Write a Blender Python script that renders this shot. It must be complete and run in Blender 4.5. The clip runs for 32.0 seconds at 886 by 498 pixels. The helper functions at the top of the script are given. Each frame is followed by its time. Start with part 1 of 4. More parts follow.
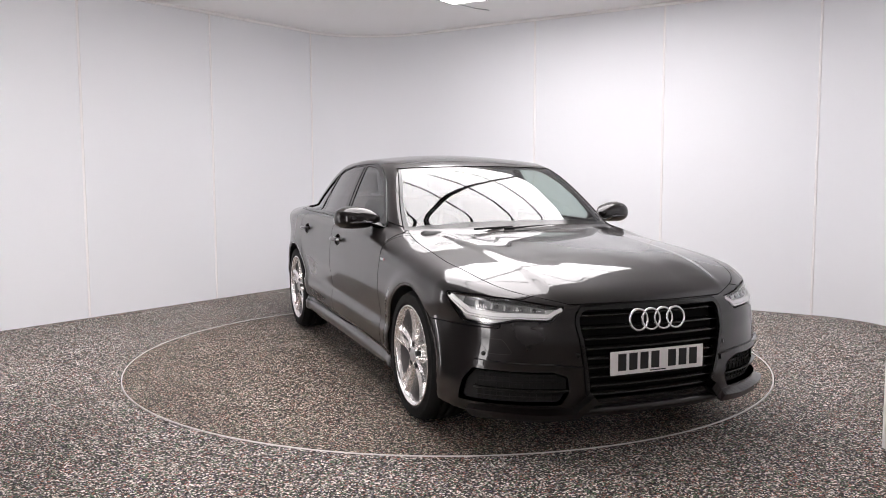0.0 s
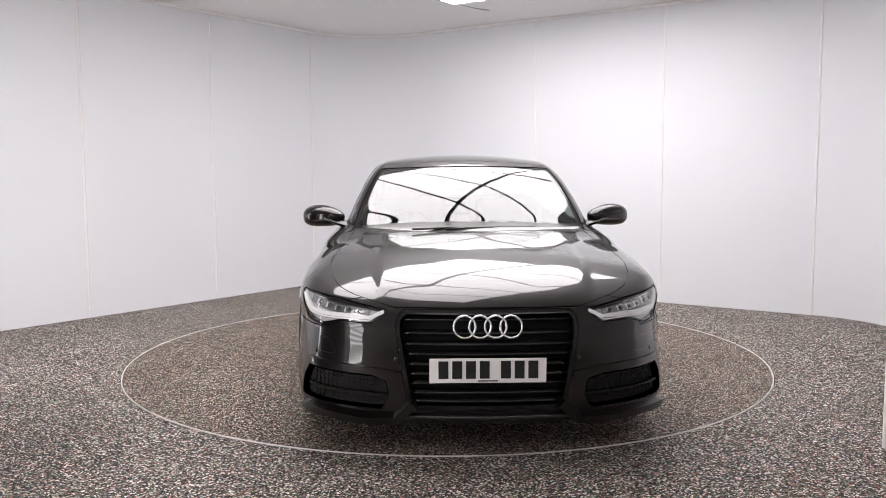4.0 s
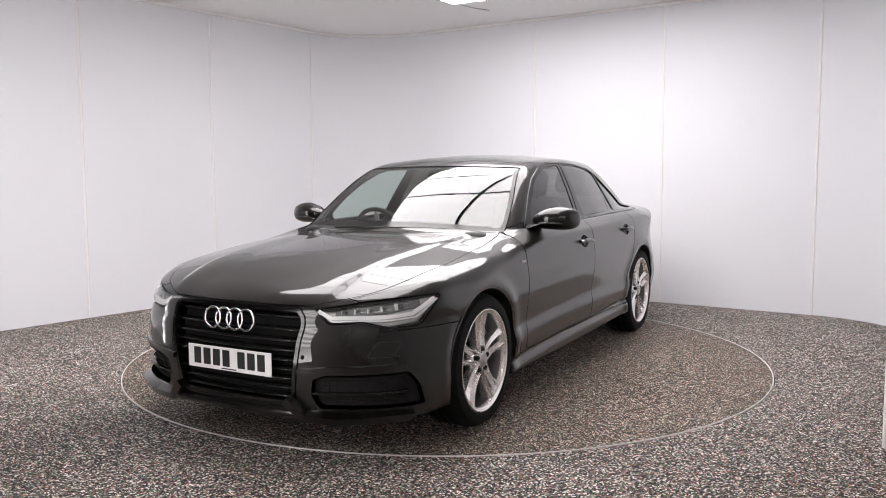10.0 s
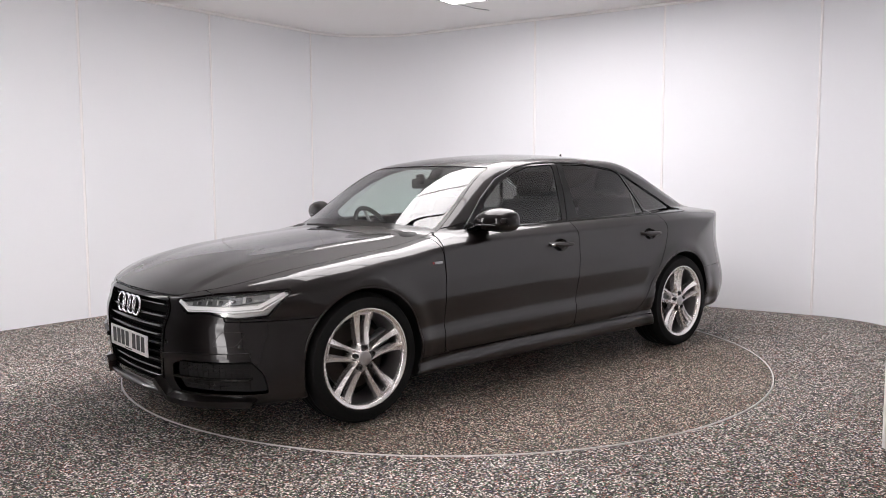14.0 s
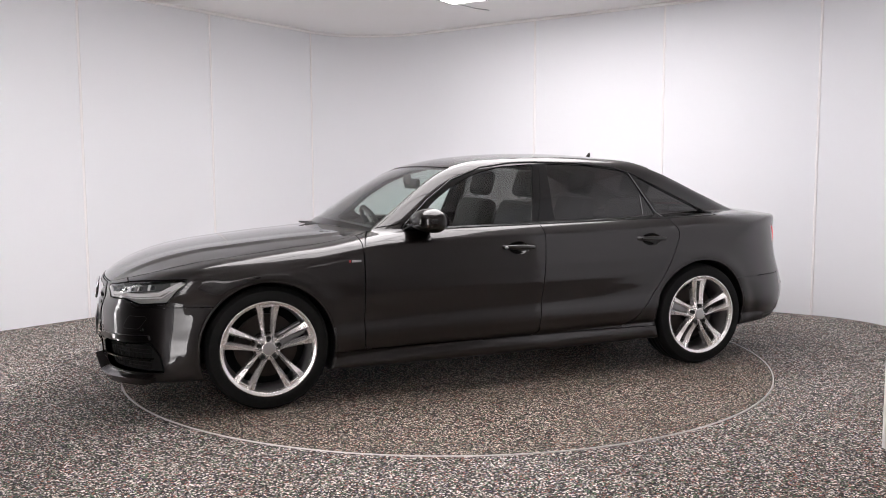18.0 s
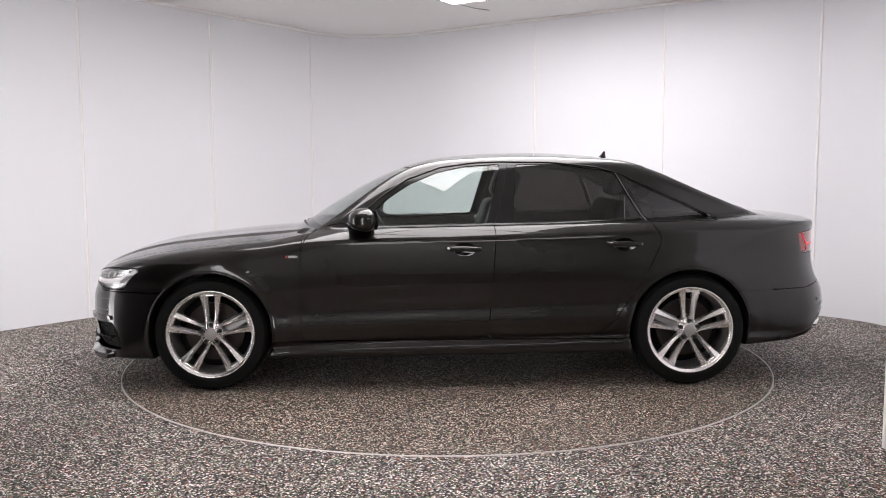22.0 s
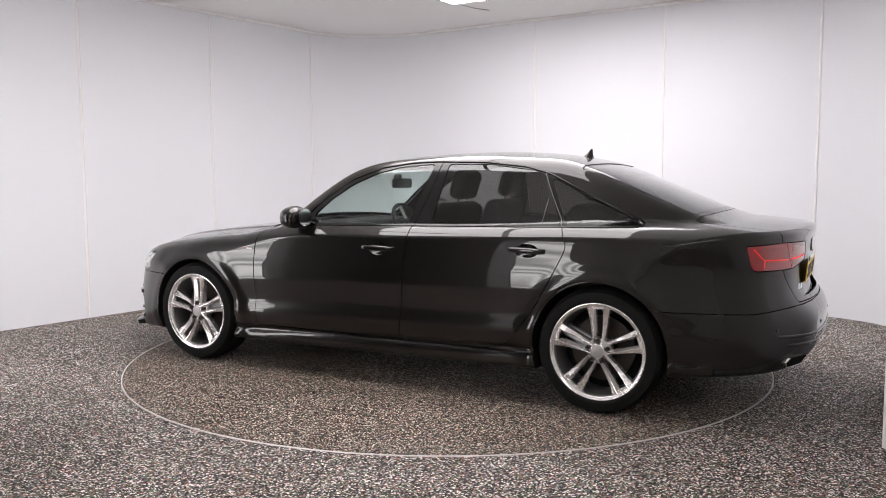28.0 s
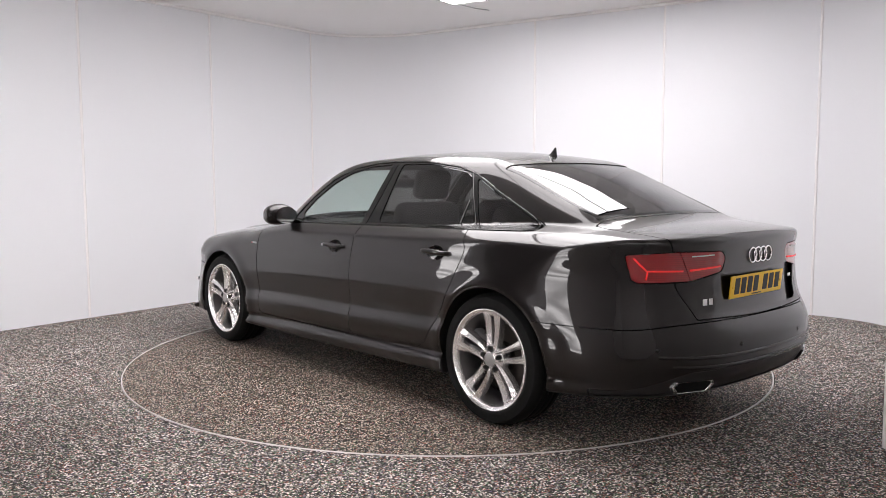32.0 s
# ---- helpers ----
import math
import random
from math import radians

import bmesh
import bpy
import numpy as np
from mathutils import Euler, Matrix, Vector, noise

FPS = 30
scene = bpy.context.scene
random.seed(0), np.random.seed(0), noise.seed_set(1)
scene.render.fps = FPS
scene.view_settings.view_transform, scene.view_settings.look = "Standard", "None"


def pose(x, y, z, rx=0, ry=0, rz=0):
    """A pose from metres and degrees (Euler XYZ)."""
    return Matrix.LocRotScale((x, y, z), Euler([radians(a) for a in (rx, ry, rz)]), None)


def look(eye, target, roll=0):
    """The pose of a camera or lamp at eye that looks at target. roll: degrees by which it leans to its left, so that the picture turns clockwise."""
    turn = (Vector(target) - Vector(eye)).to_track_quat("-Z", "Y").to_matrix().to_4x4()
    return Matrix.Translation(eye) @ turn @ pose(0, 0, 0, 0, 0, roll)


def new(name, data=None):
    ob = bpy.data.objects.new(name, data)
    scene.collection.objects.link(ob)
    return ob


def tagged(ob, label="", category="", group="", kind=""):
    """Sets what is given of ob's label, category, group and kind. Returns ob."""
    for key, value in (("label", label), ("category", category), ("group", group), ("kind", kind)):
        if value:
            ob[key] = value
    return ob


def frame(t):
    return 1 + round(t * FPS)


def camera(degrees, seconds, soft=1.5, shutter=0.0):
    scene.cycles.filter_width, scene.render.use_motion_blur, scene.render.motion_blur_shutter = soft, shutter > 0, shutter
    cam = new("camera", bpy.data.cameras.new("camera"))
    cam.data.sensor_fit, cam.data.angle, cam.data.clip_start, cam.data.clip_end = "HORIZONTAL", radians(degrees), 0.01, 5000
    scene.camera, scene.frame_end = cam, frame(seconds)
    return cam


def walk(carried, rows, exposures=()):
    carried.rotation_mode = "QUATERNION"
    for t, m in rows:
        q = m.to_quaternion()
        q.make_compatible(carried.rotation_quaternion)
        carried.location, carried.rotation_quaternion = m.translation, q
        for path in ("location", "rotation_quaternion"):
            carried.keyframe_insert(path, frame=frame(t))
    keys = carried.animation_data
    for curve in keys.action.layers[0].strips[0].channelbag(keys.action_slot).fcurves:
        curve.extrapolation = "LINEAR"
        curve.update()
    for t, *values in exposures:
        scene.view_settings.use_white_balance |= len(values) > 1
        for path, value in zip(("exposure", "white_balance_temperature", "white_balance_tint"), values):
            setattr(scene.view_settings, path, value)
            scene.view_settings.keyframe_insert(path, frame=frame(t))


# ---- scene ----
cam = camera(57.2, 32.0, soft=0.9)
EYE = Vector((0.0, -5.887, 1.294))
YAW, PITCH = -0.0043, -0.0902
AIM = Vector((math.sin(YAW) * math.cos(PITCH), math.cos(YAW) * math.cos(PITCH), math.sin(PITCH)))
walk(cam, [(0.0, look(EYE, EYE + AIM, -0.19)), (32.0, look(EYE, EYE + AIM, -0.19))])

# ---------------------------------------------------------------- world, light
world = bpy.data.worlds.new("world")
scene.world = world
world.use_nodes = True
world.node_tree.nodes["Background"].inputs[0].default_value = (0.9, 0.93, 1.0, 1)
world.node_tree.nodes["Background"].inputs[1].default_value = 0.02
scene.view_settings.exposure = 0.0
CEILING = 2.98
PANEL_GLOW = 7.15
BAY_FILL_GLOW = 4.0


# ---------------------------------------------------------------- materials
def material(name, color, rough=0.5, metal=0.0, spec=0.5):
    m = bpy.data.materials.new(name)
    m.use_nodes = True
    b = m.node_tree.nodes["Principled BSDF"]
    b.inputs["Base Color"].default_value = (*color, 1)
    b.inputs["Roughness"].default_value = rough
    b.inputs["Metallic"].default_value = metal
    b.inputs["Specular IOR Level"].default_value = spec
    return m


def bsdf(m):
    return m.node_tree.nodes["Principled BSDF"]


def node(m, kind, **values):
    n = m.node_tree.nodes.new(kind)
    for key, value in values.items():
        n.inputs[key].default_value = value
    return n


def wire(m, a, b):
    m.node_tree.links.new(a, b)


def ramp(m, fac, stops, interpolation="LINEAR"):
    n = m.node_tree.nodes.new("ShaderNodeValToRGB")
    n.color_ramp.interpolation = interpolation
    while len(n.color_ramp.elements) < len(stops):
        n.color_ramp.elements.new(0.5)
    for e, (p, c) in zip(n.color_ramp.elements, stops):
        e.position, e.color = p, (*c, 1)
    wire(m, fac, n.inputs["Fac"])
    return n.outputs["Color"]


def grained(m, scale, low, high, bump=0.0, detail=4.0, distance=0.002):
    """Roughness that wanders between low and high, and fine relief."""
    co = node(m, "ShaderNodeTexCoord")
    n = node(m, "ShaderNodeTexNoise", Scale=scale, Detail=detail)
    wire(m, co.outputs["Object"], n.inputs["Vector"])
    r = node(m, "ShaderNodeMapRange", **{"To Min": low, "To Max": high})
    wire(m, n.outputs["Fac"], r.inputs["Value"])
    wire(m, r.outputs["Result"], bsdf(m).inputs["Roughness"])
    if bump:
        b = node(m, "ShaderNodeBump", Strength=bump, Distance=distance)
        wire(m, n.outputs["Fac"], b.inputs["Height"])
        wire(m, b.outputs["Normal"], bsdf(m).inputs["Normal"])
    return m


def speckled(name, tone=(1.0, 1.0, 1.0), size=145.0):
    """Resin-bound rubber granules: black, grey, tan and a few coloured crumbs."""
    m = material(name, (0.1, 0.1, 0.1), 0.65, 0.0, 0.3)
    co = node(m, "ShaderNodeTexCoord")
    v = node(m, "ShaderNodeTexVoronoi", Scale=size)
    wire(m, co.outputs["Object"], v.inputs["Vector"])
    sep = node(m, "ShaderNodeSeparateColor")
    wire(m, v.outputs["Color"], sep.inputs["Color"])
    crumbs = ramp(m, sep.outputs["Red"], [(0.0, (0.004, 0.004, 0.004)), (0.30, (0.016, 0.015, 0.015)), (0.42, (0.07, 0.06, 0.05)),
                                          (0.50, (0.22, 0.19, 0.16)), (0.58, (0.45, 0.42, 0.385)), (0.66, (0.09, 0.18, 0.09)), (0.72, (0.36, 0.14, 0.10)),
                                          (0.78, (0.15, 0.12, 0.20)), (0.82, (0.010, 0.010, 0.010)), (0.875, (0.90, 0.86, 0.82))], "CONSTANT")
    big = node(m, "ShaderNodeTexNoise", Scale=1.7, Detail=3.0)
    wire(m, co.outputs["Object"], big.inputs["Vector"])
    mix = node(m, "ShaderNodeMix")
    mix.data_type, mix.blend_type = "RGBA", "MULTIPLY"
    mix.inputs["Factor"].default_value = 1.0
    wire(m, crumbs, mix.inputs[6])
    wire(m, ramp(m, big.outputs["Fac"], [(0.3, (0.80 * tone[0], 0.77 * tone[1], 0.74 * tone[2])), (0.7, tone)]), mix.inputs[7])
    wire(m, mix.outputs[2], bsdf(m).inputs["Base Color"])
    wire(m, ramp(m, sep.outputs["Green"], [(0.0, (0.45,) * 3), (1.0, (0.85,) * 3)]), bsdf(m).inputs["Roughness"])
    b = node(m, "ShaderNodeBump", Strength=0.5, Distance=0.003)
    wire(m, v.outputs["Distance"], b.inputs["Height"])
    b.invert = True
    wire(m, b.outputs["Normal"], bsdf(m).inputs["Normal"])
    return m


def glow(name, color, strength):
    m = material(name, (0.8, 0.8, 0.8), 0.5)
    bsdf(m).inputs["Emission Color"].default_value = (*color, 1)
    bsdf(m).inputs["Emission Strength"].default_value = strength
    return m


def glass(name, tint, gloss_min, rough=0.0):
    """A thin pane: clear with a tint, and a mirror gloss that grows towards grazing views."""
    m = bpy.data.materials.new(name)
    m.use_nodes = True
    t = m.node_tree
    t.nodes.remove(t.nodes["Principled BSDF"])
    clear = node(m, "ShaderNodeBsdfTransparent", Color=(*tint, 1))
    gloss = node(m, "ShaderNodeBsdfGlossy", Color=(1, 1, 1, 1), Roughness=rough)
    facing = node(m, "ShaderNodeLayerWeight", Blend=0.5)
    power = node(m, "ShaderNodeMath")
    power.operation = "POWER"
    power.inputs[1].default_value = 4.5
    wire(m, facing.outputs["Facing"], power.inputs[0])
    r = node(m, "ShaderNodeMapRange", **{"To Min": gloss_min, "To Max": 1.0})
    wire(m, power.outputs[0], r.inputs["Value"])
    mix = node(m, "ShaderNodeMixShader")
    wire(m, r.outputs["Result"], mix.inputs[0])
    wire(m, clear.outputs[0], mix.inputs[1])
    wire(m, gloss.outputs[0], mix.inputs[2])
    wire(m, mix.outputs[0], t.nodes["Material Output"].inputs[0])
    return m


FLOOR = speckled("speckled_rubber_floor", (1.14, 1.12, 1.115))
TABLE_FLOOR = speckled("speckled_turntable_rubber", (0.95, 0.87, 0.79), 160.0)
WALL = grained(material("white_wall_panel", (0.868, 0.876, 0.905), 0.45, 0.0, 0.22), 2.5, 0.38, 0.50, 0.03, 3.0, 0.003)
STRIP = material("white_joint_strip", (0.97, 0.95, 0.95), 0.25)
CEIL = grained(material("matt_white_ceiling", (0.92, 0.91, 0.91), 0.8), 3.0, 0.7, 0.9, 0.03)
PAINT = grained(material("black_pearl_car_paint", (0.0054, 0.0035, 0.0034), 0.4, 0.5, 0.25), 1.5, 0.34, 0.42)
bsdf(PAINT).inputs["Coat Weight"].default_value = 1.0
bsdf(PAINT).inputs["Coat Roughness"].default_value = 0.02
bsdf(PAINT).inputs["Coat IOR"].default_value = 1.50
BLACK_GLOSS = material("gloss_black_trim", (0.006, 0.006, 0.006), 0.12)
BLACK_SATIN = grained(material("satin_black_plastic", (0.014, 0.013, 0.013), 0.4), 90.0, 0.3, 0.5, 0.1)
RUBBER = grained(material("tyre_rubber", (0.006, 0.006, 0.006), 0.7, 0.0, 0.2), 60.0, 0.6, 0.8, 0.15)
ALLOY = material("bright_silver_alloy", (0.95, 0.93, 0.92), 0.22, 0.80)
ALLOY_DARK = grained(material("silver_painted_alloy", (0.42, 0.42, 0.43), 0.35, 0.8), 25.0, 0.28, 0.42)
CHROME = material("chrome", (0.85, 0.85, 0.86), 0.08, 1.0)
IRON = grained(material("cast_iron", (0.035, 0.028, 0.024), 0.55, 0.6), 40.0, 0.4, 0.65)
# shade as a colour, for the sheets that close off deep recesses
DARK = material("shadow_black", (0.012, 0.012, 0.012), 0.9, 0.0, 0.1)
LEATHER = grained(material("black_leather", (0.0045, 0.004, 0.004), 0.5, 0.0, 0.15), 120.0, 0.35, 0.55, 0.2)
PANE = glass("clear_glass", (0.80, 0.88, 0.85), 0.075)
PANE_DARK = glass("privacy_glass", (0.17, 0.16, 0.16), 0.07)
PANE_SCREEN = glass("windscreen_glass", (0.74, 0.83, 0.80), 0.10)
LENS = glass("lamp_lens", (0.93, 0.94, 0.94), 0.05)
TRIM_DARK = grained(material("dark_grey_frame", (0.03, 0.03, 0.032), 0.5), 30.0, 0.4, 0.6)
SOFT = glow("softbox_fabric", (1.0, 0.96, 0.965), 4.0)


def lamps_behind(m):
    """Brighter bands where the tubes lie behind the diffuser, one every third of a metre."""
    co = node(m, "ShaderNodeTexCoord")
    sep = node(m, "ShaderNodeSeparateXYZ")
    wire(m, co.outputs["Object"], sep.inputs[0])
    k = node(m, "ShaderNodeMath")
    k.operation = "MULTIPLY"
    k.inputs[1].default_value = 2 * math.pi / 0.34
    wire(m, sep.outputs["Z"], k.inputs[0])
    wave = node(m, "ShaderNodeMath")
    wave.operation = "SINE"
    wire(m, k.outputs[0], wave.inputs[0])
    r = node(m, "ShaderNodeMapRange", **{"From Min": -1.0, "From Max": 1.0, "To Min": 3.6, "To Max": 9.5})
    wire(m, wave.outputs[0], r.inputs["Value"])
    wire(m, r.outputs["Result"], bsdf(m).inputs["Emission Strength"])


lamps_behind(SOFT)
BAY_FILL = glow("bay_fill_panel", (1.0, 0.955, 0.968), BAY_FILL_GLOW)
PANEL = glow("light_panel", (1.0, 0.955, 0.968), PANEL_GLOW)


# ---------------------------------------------------------------- mesh helpers
def mesh_object(name, verts, faces, mat, smooth=True):
    me = bpy.data.meshes.new(name)
    me.from_pydata([tuple(v) for v in verts], [], [tuple(f) for f in faces])
    me.materials.append(mat)
    me.polygons.foreach_set("use_smooth", [smooth] * len(me.polygons))
    me.update()
    return new(name, me)


def part(name, bm, mat, parent, label="", smooth=False):
    """Links a bmesh as one mesh object under a thing or a part."""
    me = bpy.data.meshes.new(name)
    bm.normal_update()
    bm.to_mesh(me)
    bm.free()
    me.materials.append(mat)
    me.polygons.foreach_set("use_smooth", [smooth] * len(me.polygons))
    ob = new(name, me)
    ob.parent = parent
    return tagged(ob, label)


def box(sx, sy, sz, m=None, bevel=0.0, segments=2):
    bm = bmesh.new()
    bmesh.ops.create_cube(bm, size=1.0, matrix=Matrix.Diagonal((sx, sy, sz, 1)))
    if bevel:
        bmesh.ops.bevel(bm, geom=list(bm.edges), offset=bevel, segments=segments, affect="EDGES", profile=0.5)
    if m is not None:
        bm.transform(m)
    return bm


def lathe(profile, segments=48, axis="Z"):
    """Turns a profile of (radius, height) round the z axis (or lays the axis along y)."""
    bm = bmesh.new()
    rings = []
    for i in range(segments):
        a = 2 * math.pi * i / segments
        rings.append([bm.verts.new((r * math.cos(a), r * math.sin(a), h)) for r, h in profile])
    for i in range(segments):
        p, q = rings[i], rings[(i + 1) % segments]
        for j in range(len(profile) - 1):
            bm.faces.new((p[j], q[j], q[j + 1], p[j + 1]))
    bmesh.ops.remove_doubles(bm, verts=bm.verts, dist=1e-5)
    if axis == "Y":
        bm.transform(Matrix.Rotation(math.pi / 2, 4, "X"))
    bmesh.ops.recalc_face_normals(bm, faces=bm.faces)
    return bm


def tube(points, radius, sides=8, closed=False):
    """A rod along points."""
    bm = bmesh.new()
    pts = [Vector(p) for p in points]
    n = len(pts)
    rings = []
    for i, p in enumerate(pts):
        a = pts[(i - 1) % n] if closed or i else p
        b = pts[(i + 1) % n] if closed or i < n - 1 else p
        q = (b - a).to_track_quat("Z", "Y")
        rings.append([bm.verts.new(p + q @ Vector((radius * math.cos(2 * math.pi * k / sides), radius * math.sin(2 * math.pi * k / sides), 0))) for k in range(sides)])
    for i in range(n if closed else n - 1):
        p, q = rings[i], rings[(i + 1) % n]
        # the ring of the next point may be turned: join each vertex to the nearest
        s = min(range(sides), key=lambda k: (q[k].co - p[0].co).length)
        for k in range(sides):
            bm.faces.new((p[k], p[(k + 1) % sides], q[(k + 1 + s) % sides], q[(k + s) % sides]))
    if not closed:
        bm.faces.new(rings[0][::-1])
        bm.faces.new(rings[-1])
    bmesh.ops.recalc_face_normals(bm, faces=bm.faces)
    return bm


def prism(outline, depth, m=None, bevel=0.0):
    """An outline in x and y, raised by depth along z."""
    bm = bmesh.new()
    f = bm.faces.new([bm.verts.new((x, y, 0)) for x, y in outline])
    top = bmesh.ops.extrude_face_region(bm, geom=[f])["geom"]
    bmesh.ops.translate(bm, vec=(0, 0, depth), verts=[g for g in top if isinstance(g, bmesh.types.BMVert)])
    bmesh.ops.recalc_face_normals(bm, faces=bm.faces)
    if bevel:
        bmesh.ops.bevel(bm, geom=list(bm.edges), offset=bevel, segments=2, affect="EDGES", profile=0.5)
    if m is not None:
        bm.transform(m)
    return bm


# ---------------------------------------------------------------- the room
# Right wall: normal NR at DR from the turntable's centre; left wall: NL at DL. One panel is 1.43 m wide.
NR, DR = Vector((0.547, 0.837)), 3.127
NL, DL = Vector((-0.804, 0.594)), 3.53
PW, RC = 1.43, 0.93


def meet(n1, d1, n2, d2):
    det = n1.x * n2.y - n1.y * n2.x
    return Vector(((d1 * n2.y - d2 * n1.y) / det, (n1.x * d2 - n2.x * d1) / det))


VR = Vector((0.837, -0.547))          # along the right wall, away from the back corner
VL = Vector((-0.594, -0.804))         # along the left wall, away from the back corner
BACK = meet(NR, DR, NL, DL)
BEND_L, BEND_R = 0.82, 1.04           # where the bent corner panel begins on each wall
RIGHT = BACK + VR * (BEND_R + 3 * PW + RC)
LEFT = BACK + VL * (BEND_L + 3 * PW + RC)


def rounded(corner, a, b, ra, rb, steps=16):
    """Points round a corner from the direction a to the direction b (both away from the corner)."""
    out = []
    for i in range(steps + 1):
        t = i / steps * math.pi / 2
        out.append(corner + a * ra * (1 - math.sin(t)) + b * rb * (1 - math.cos(t)))
    return out


def wall_strip(name, points, label):
    """A wall panel of 60 mm thickness along points on its room side, floor to ceiling."""
    ob_pts = [Vector(p) for p in points]
    verts, faces = [], []
    n = len(ob_pts)
    for i, p in enumerate(ob_pts):
        d = (ob_pts[min(i + 1, n - 1)] - ob_pts[max(i - 1, 0)]).normalized()
        out = Vector((-d.y, d.x))
        if out.dot(p) < 0:
            out = -out
        for q in (p, p + out * 0.06):
            verts += [(q.x, q.y, -0.02), (q.x, q.y, CEILING + 0.05)]
    for i in range(n - 1):
        a, b = 4 * i, 4 * i + 4
        faces += [(a, b, b + 1, a + 1), (a + 2, a + 3, b + 3, b + 2), (a + 1, b + 1, b + 3, a + 3)]
    faces += [(0, 1, 3, 2), (4 * n - 4, 4 * n - 2, 4 * n - 1, 4 * n - 3)]
    ob = mesh_object(name, verts, faces, WALL, smooth=False)
    me = ob.data
    if n > 2:
        me.polygons.foreach_set("use_smooth", [True] * len(me.polygons))
        me.set_sharp_from_angle(angle=radians(40))
    return tagged(ob, label, kind="structure")


def joint(wall, p, d):
    """A slim raised cover strip at p, across the wall's direction d."""
    a = math.atan2(d.y, d.x)
    arc = [(0.012 * math.cos(k), 0.013 * math.sin(k)) for k in np.linspace(0, 2 * math.pi, 13)[:-1]]
    bm = prism(arc, CEILING - 0.012, Matrix.Translation((p.x, p.y, 0.006)) @ Matrix.Rotation(a, 4, "Z"))
    return part("joint_strip", bm, STRIP, wall)


def long_wall(name, start, d, panels, label, first=0):
    """Flat panels with a joint strip at every edge."""
    end = start + d * PW * panels
    w = wall_strip(name, [start, end], label)
    for i in range(first, panels + 1):
        joint(w, start + d * PW * i, d)
    return w


PLAIN = "glossy white plastic wall panels with slim upright joints"
wr = long_wall("wall_right", BACK + VR * BEND_R, VR, 3, PLAIN, 1)
wl = long_wall("wall_left", BACK + VL * BEND_L, VL, 3, PLAIN)
wall_strip("wall_corner_back", rounded(BACK, VL, VR, BEND_L, BEND_R), "white wall panel bent round the room's corner")
wall_strip("wall_corner_right", rounded(RIGHT, -VR, -NR, RC, RC), "white wall panel bent round the room's corner")
end_r = RIGHT - NR * RC
w3 = long_wall("wall_front_right", end_r, -NR, 2, PLAIN)
wall_strip("wall_corner_left", rounded(LEFT, -VL, VR, RC, RC), "white wall panel bent round the room's corner")

# unseen walls added round the bay; their grey sets what the paint mirrors
BAY_WALL = grained(material("bay_grey", (0.55, 0.54, 0.54), 0.85), 8.0, 0.8, 0.95, 0.1)

# the car entrance: two lit jamb panels with a dark drive-in beyond
JAMB_A0 = LEFT + VR * RC
JAMB_A, JAMB_A2 = JAMB_A0 + VR * 0.28, JAMB_A0 + VR * 0.80
JAMB_B, JAMB_B2 = Vector((-1.90, -3.12)), Vector((-1.81, -3.73))
wall_strip("wall_jamb_left", [JAMB_A0, JAMB_A2, JAMB_A2 - NR * 0.25], "white wall end beside the entrance")
wall_strip("wall_jamb_right", [Vector((-2.22, -3.16)), Vector((-2.05, -3.02)), JAMB_B, JAMB_B2], "white wall end beside the entrance")
e3, e4 = end_r - NR * 2 * PW, JAMB_B2
k1, k2 = Vector((e3.x + 0.7, -6.9)), Vector((-1.35, -6.9))
for name, p, q in (("wall_bay_right", e3, k1), ("wall_bay_back", k1, k2), ("wall_bay_left", k2, e4)):
    w = wall_strip(name, [p, q], "unseen grey wall added round the viewing bay")
    w.data.materials.clear()
    w.data.materials.append(BAY_WALL)
for p, q in ((JAMB_A2, JAMB_B),):
    d = (q - p).normalized()
    m = Matrix.Translation(((p.x + q.x) / 2, (p.y + q.y) / 2, 2.72)) @ Matrix.Rotation(math.atan2(d.y, d.x), 4, "Z")
    tagged(part("lintel", box((q - p).length, 0.12, 0.54, m, 0.01, 1), WALL, None), "white lintel over the entrance", kind="structure")
# unseen drive-in: its darkness is put into this near-black colour
GARAGE = grained(material("unlit_drive_black", (0.035, 0.034, 0.034), 0.8), 6.0, 0.7, 0.9, 0.1)
q0, q1 = JAMB_A2 - NR * 0.28, Vector((-2.26, -3.2))
out = Vector((-0.70, -0.71))
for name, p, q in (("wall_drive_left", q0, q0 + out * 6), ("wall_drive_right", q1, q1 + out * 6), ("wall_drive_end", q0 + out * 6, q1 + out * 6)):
    w = wall_strip(name, [p, q], "drive-in wall, the unlit gloom put into its colour")
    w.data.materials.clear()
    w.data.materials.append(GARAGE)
tagged(mesh_object("ceiling_drive", [(v.x, v.y, 2.46) for v in (q0, q1, q1 + out * 6, q0 + out * 6)], [(0, 1, 2, 3)], GARAGE, False), "drive-in ceiling, near black in place of the unlit gloom", kind="structure")
tagged(mesh_object("floor_drive", [(v.x, v.y, 0.004) for v in (q0, q1, q1 + out * 6, q0 + out * 6)], [(3, 2, 1, 0)], GARAGE, False), "drive-in floor, coloured near black for the unlit gloom", kind="structure")


def coving(name, points):
    """A slim cove strip where a wall meets the ceiling."""
    inward = [p - (p.normalized() * 0.012) for p in points]
    bm = tube([(p.x, p.y, CEILING - 0.012) for p in inward], 0.018, 8)
    ob = part(name, bm, STRIP, None, smooth=True)
    return tagged(ob, "slim white cove strip under the ceiling", kind="structure")


coving("trim_ceiling", [LEFT - VL * RC, BACK + VL * BEND_L] + rounded(BACK, VL, VR, BEND_L, BEND_R)[1:] + [RIGHT - VR * RC] + rounded(RIGHT, -VR, -NR, RC, RC)[1:] + [e3])

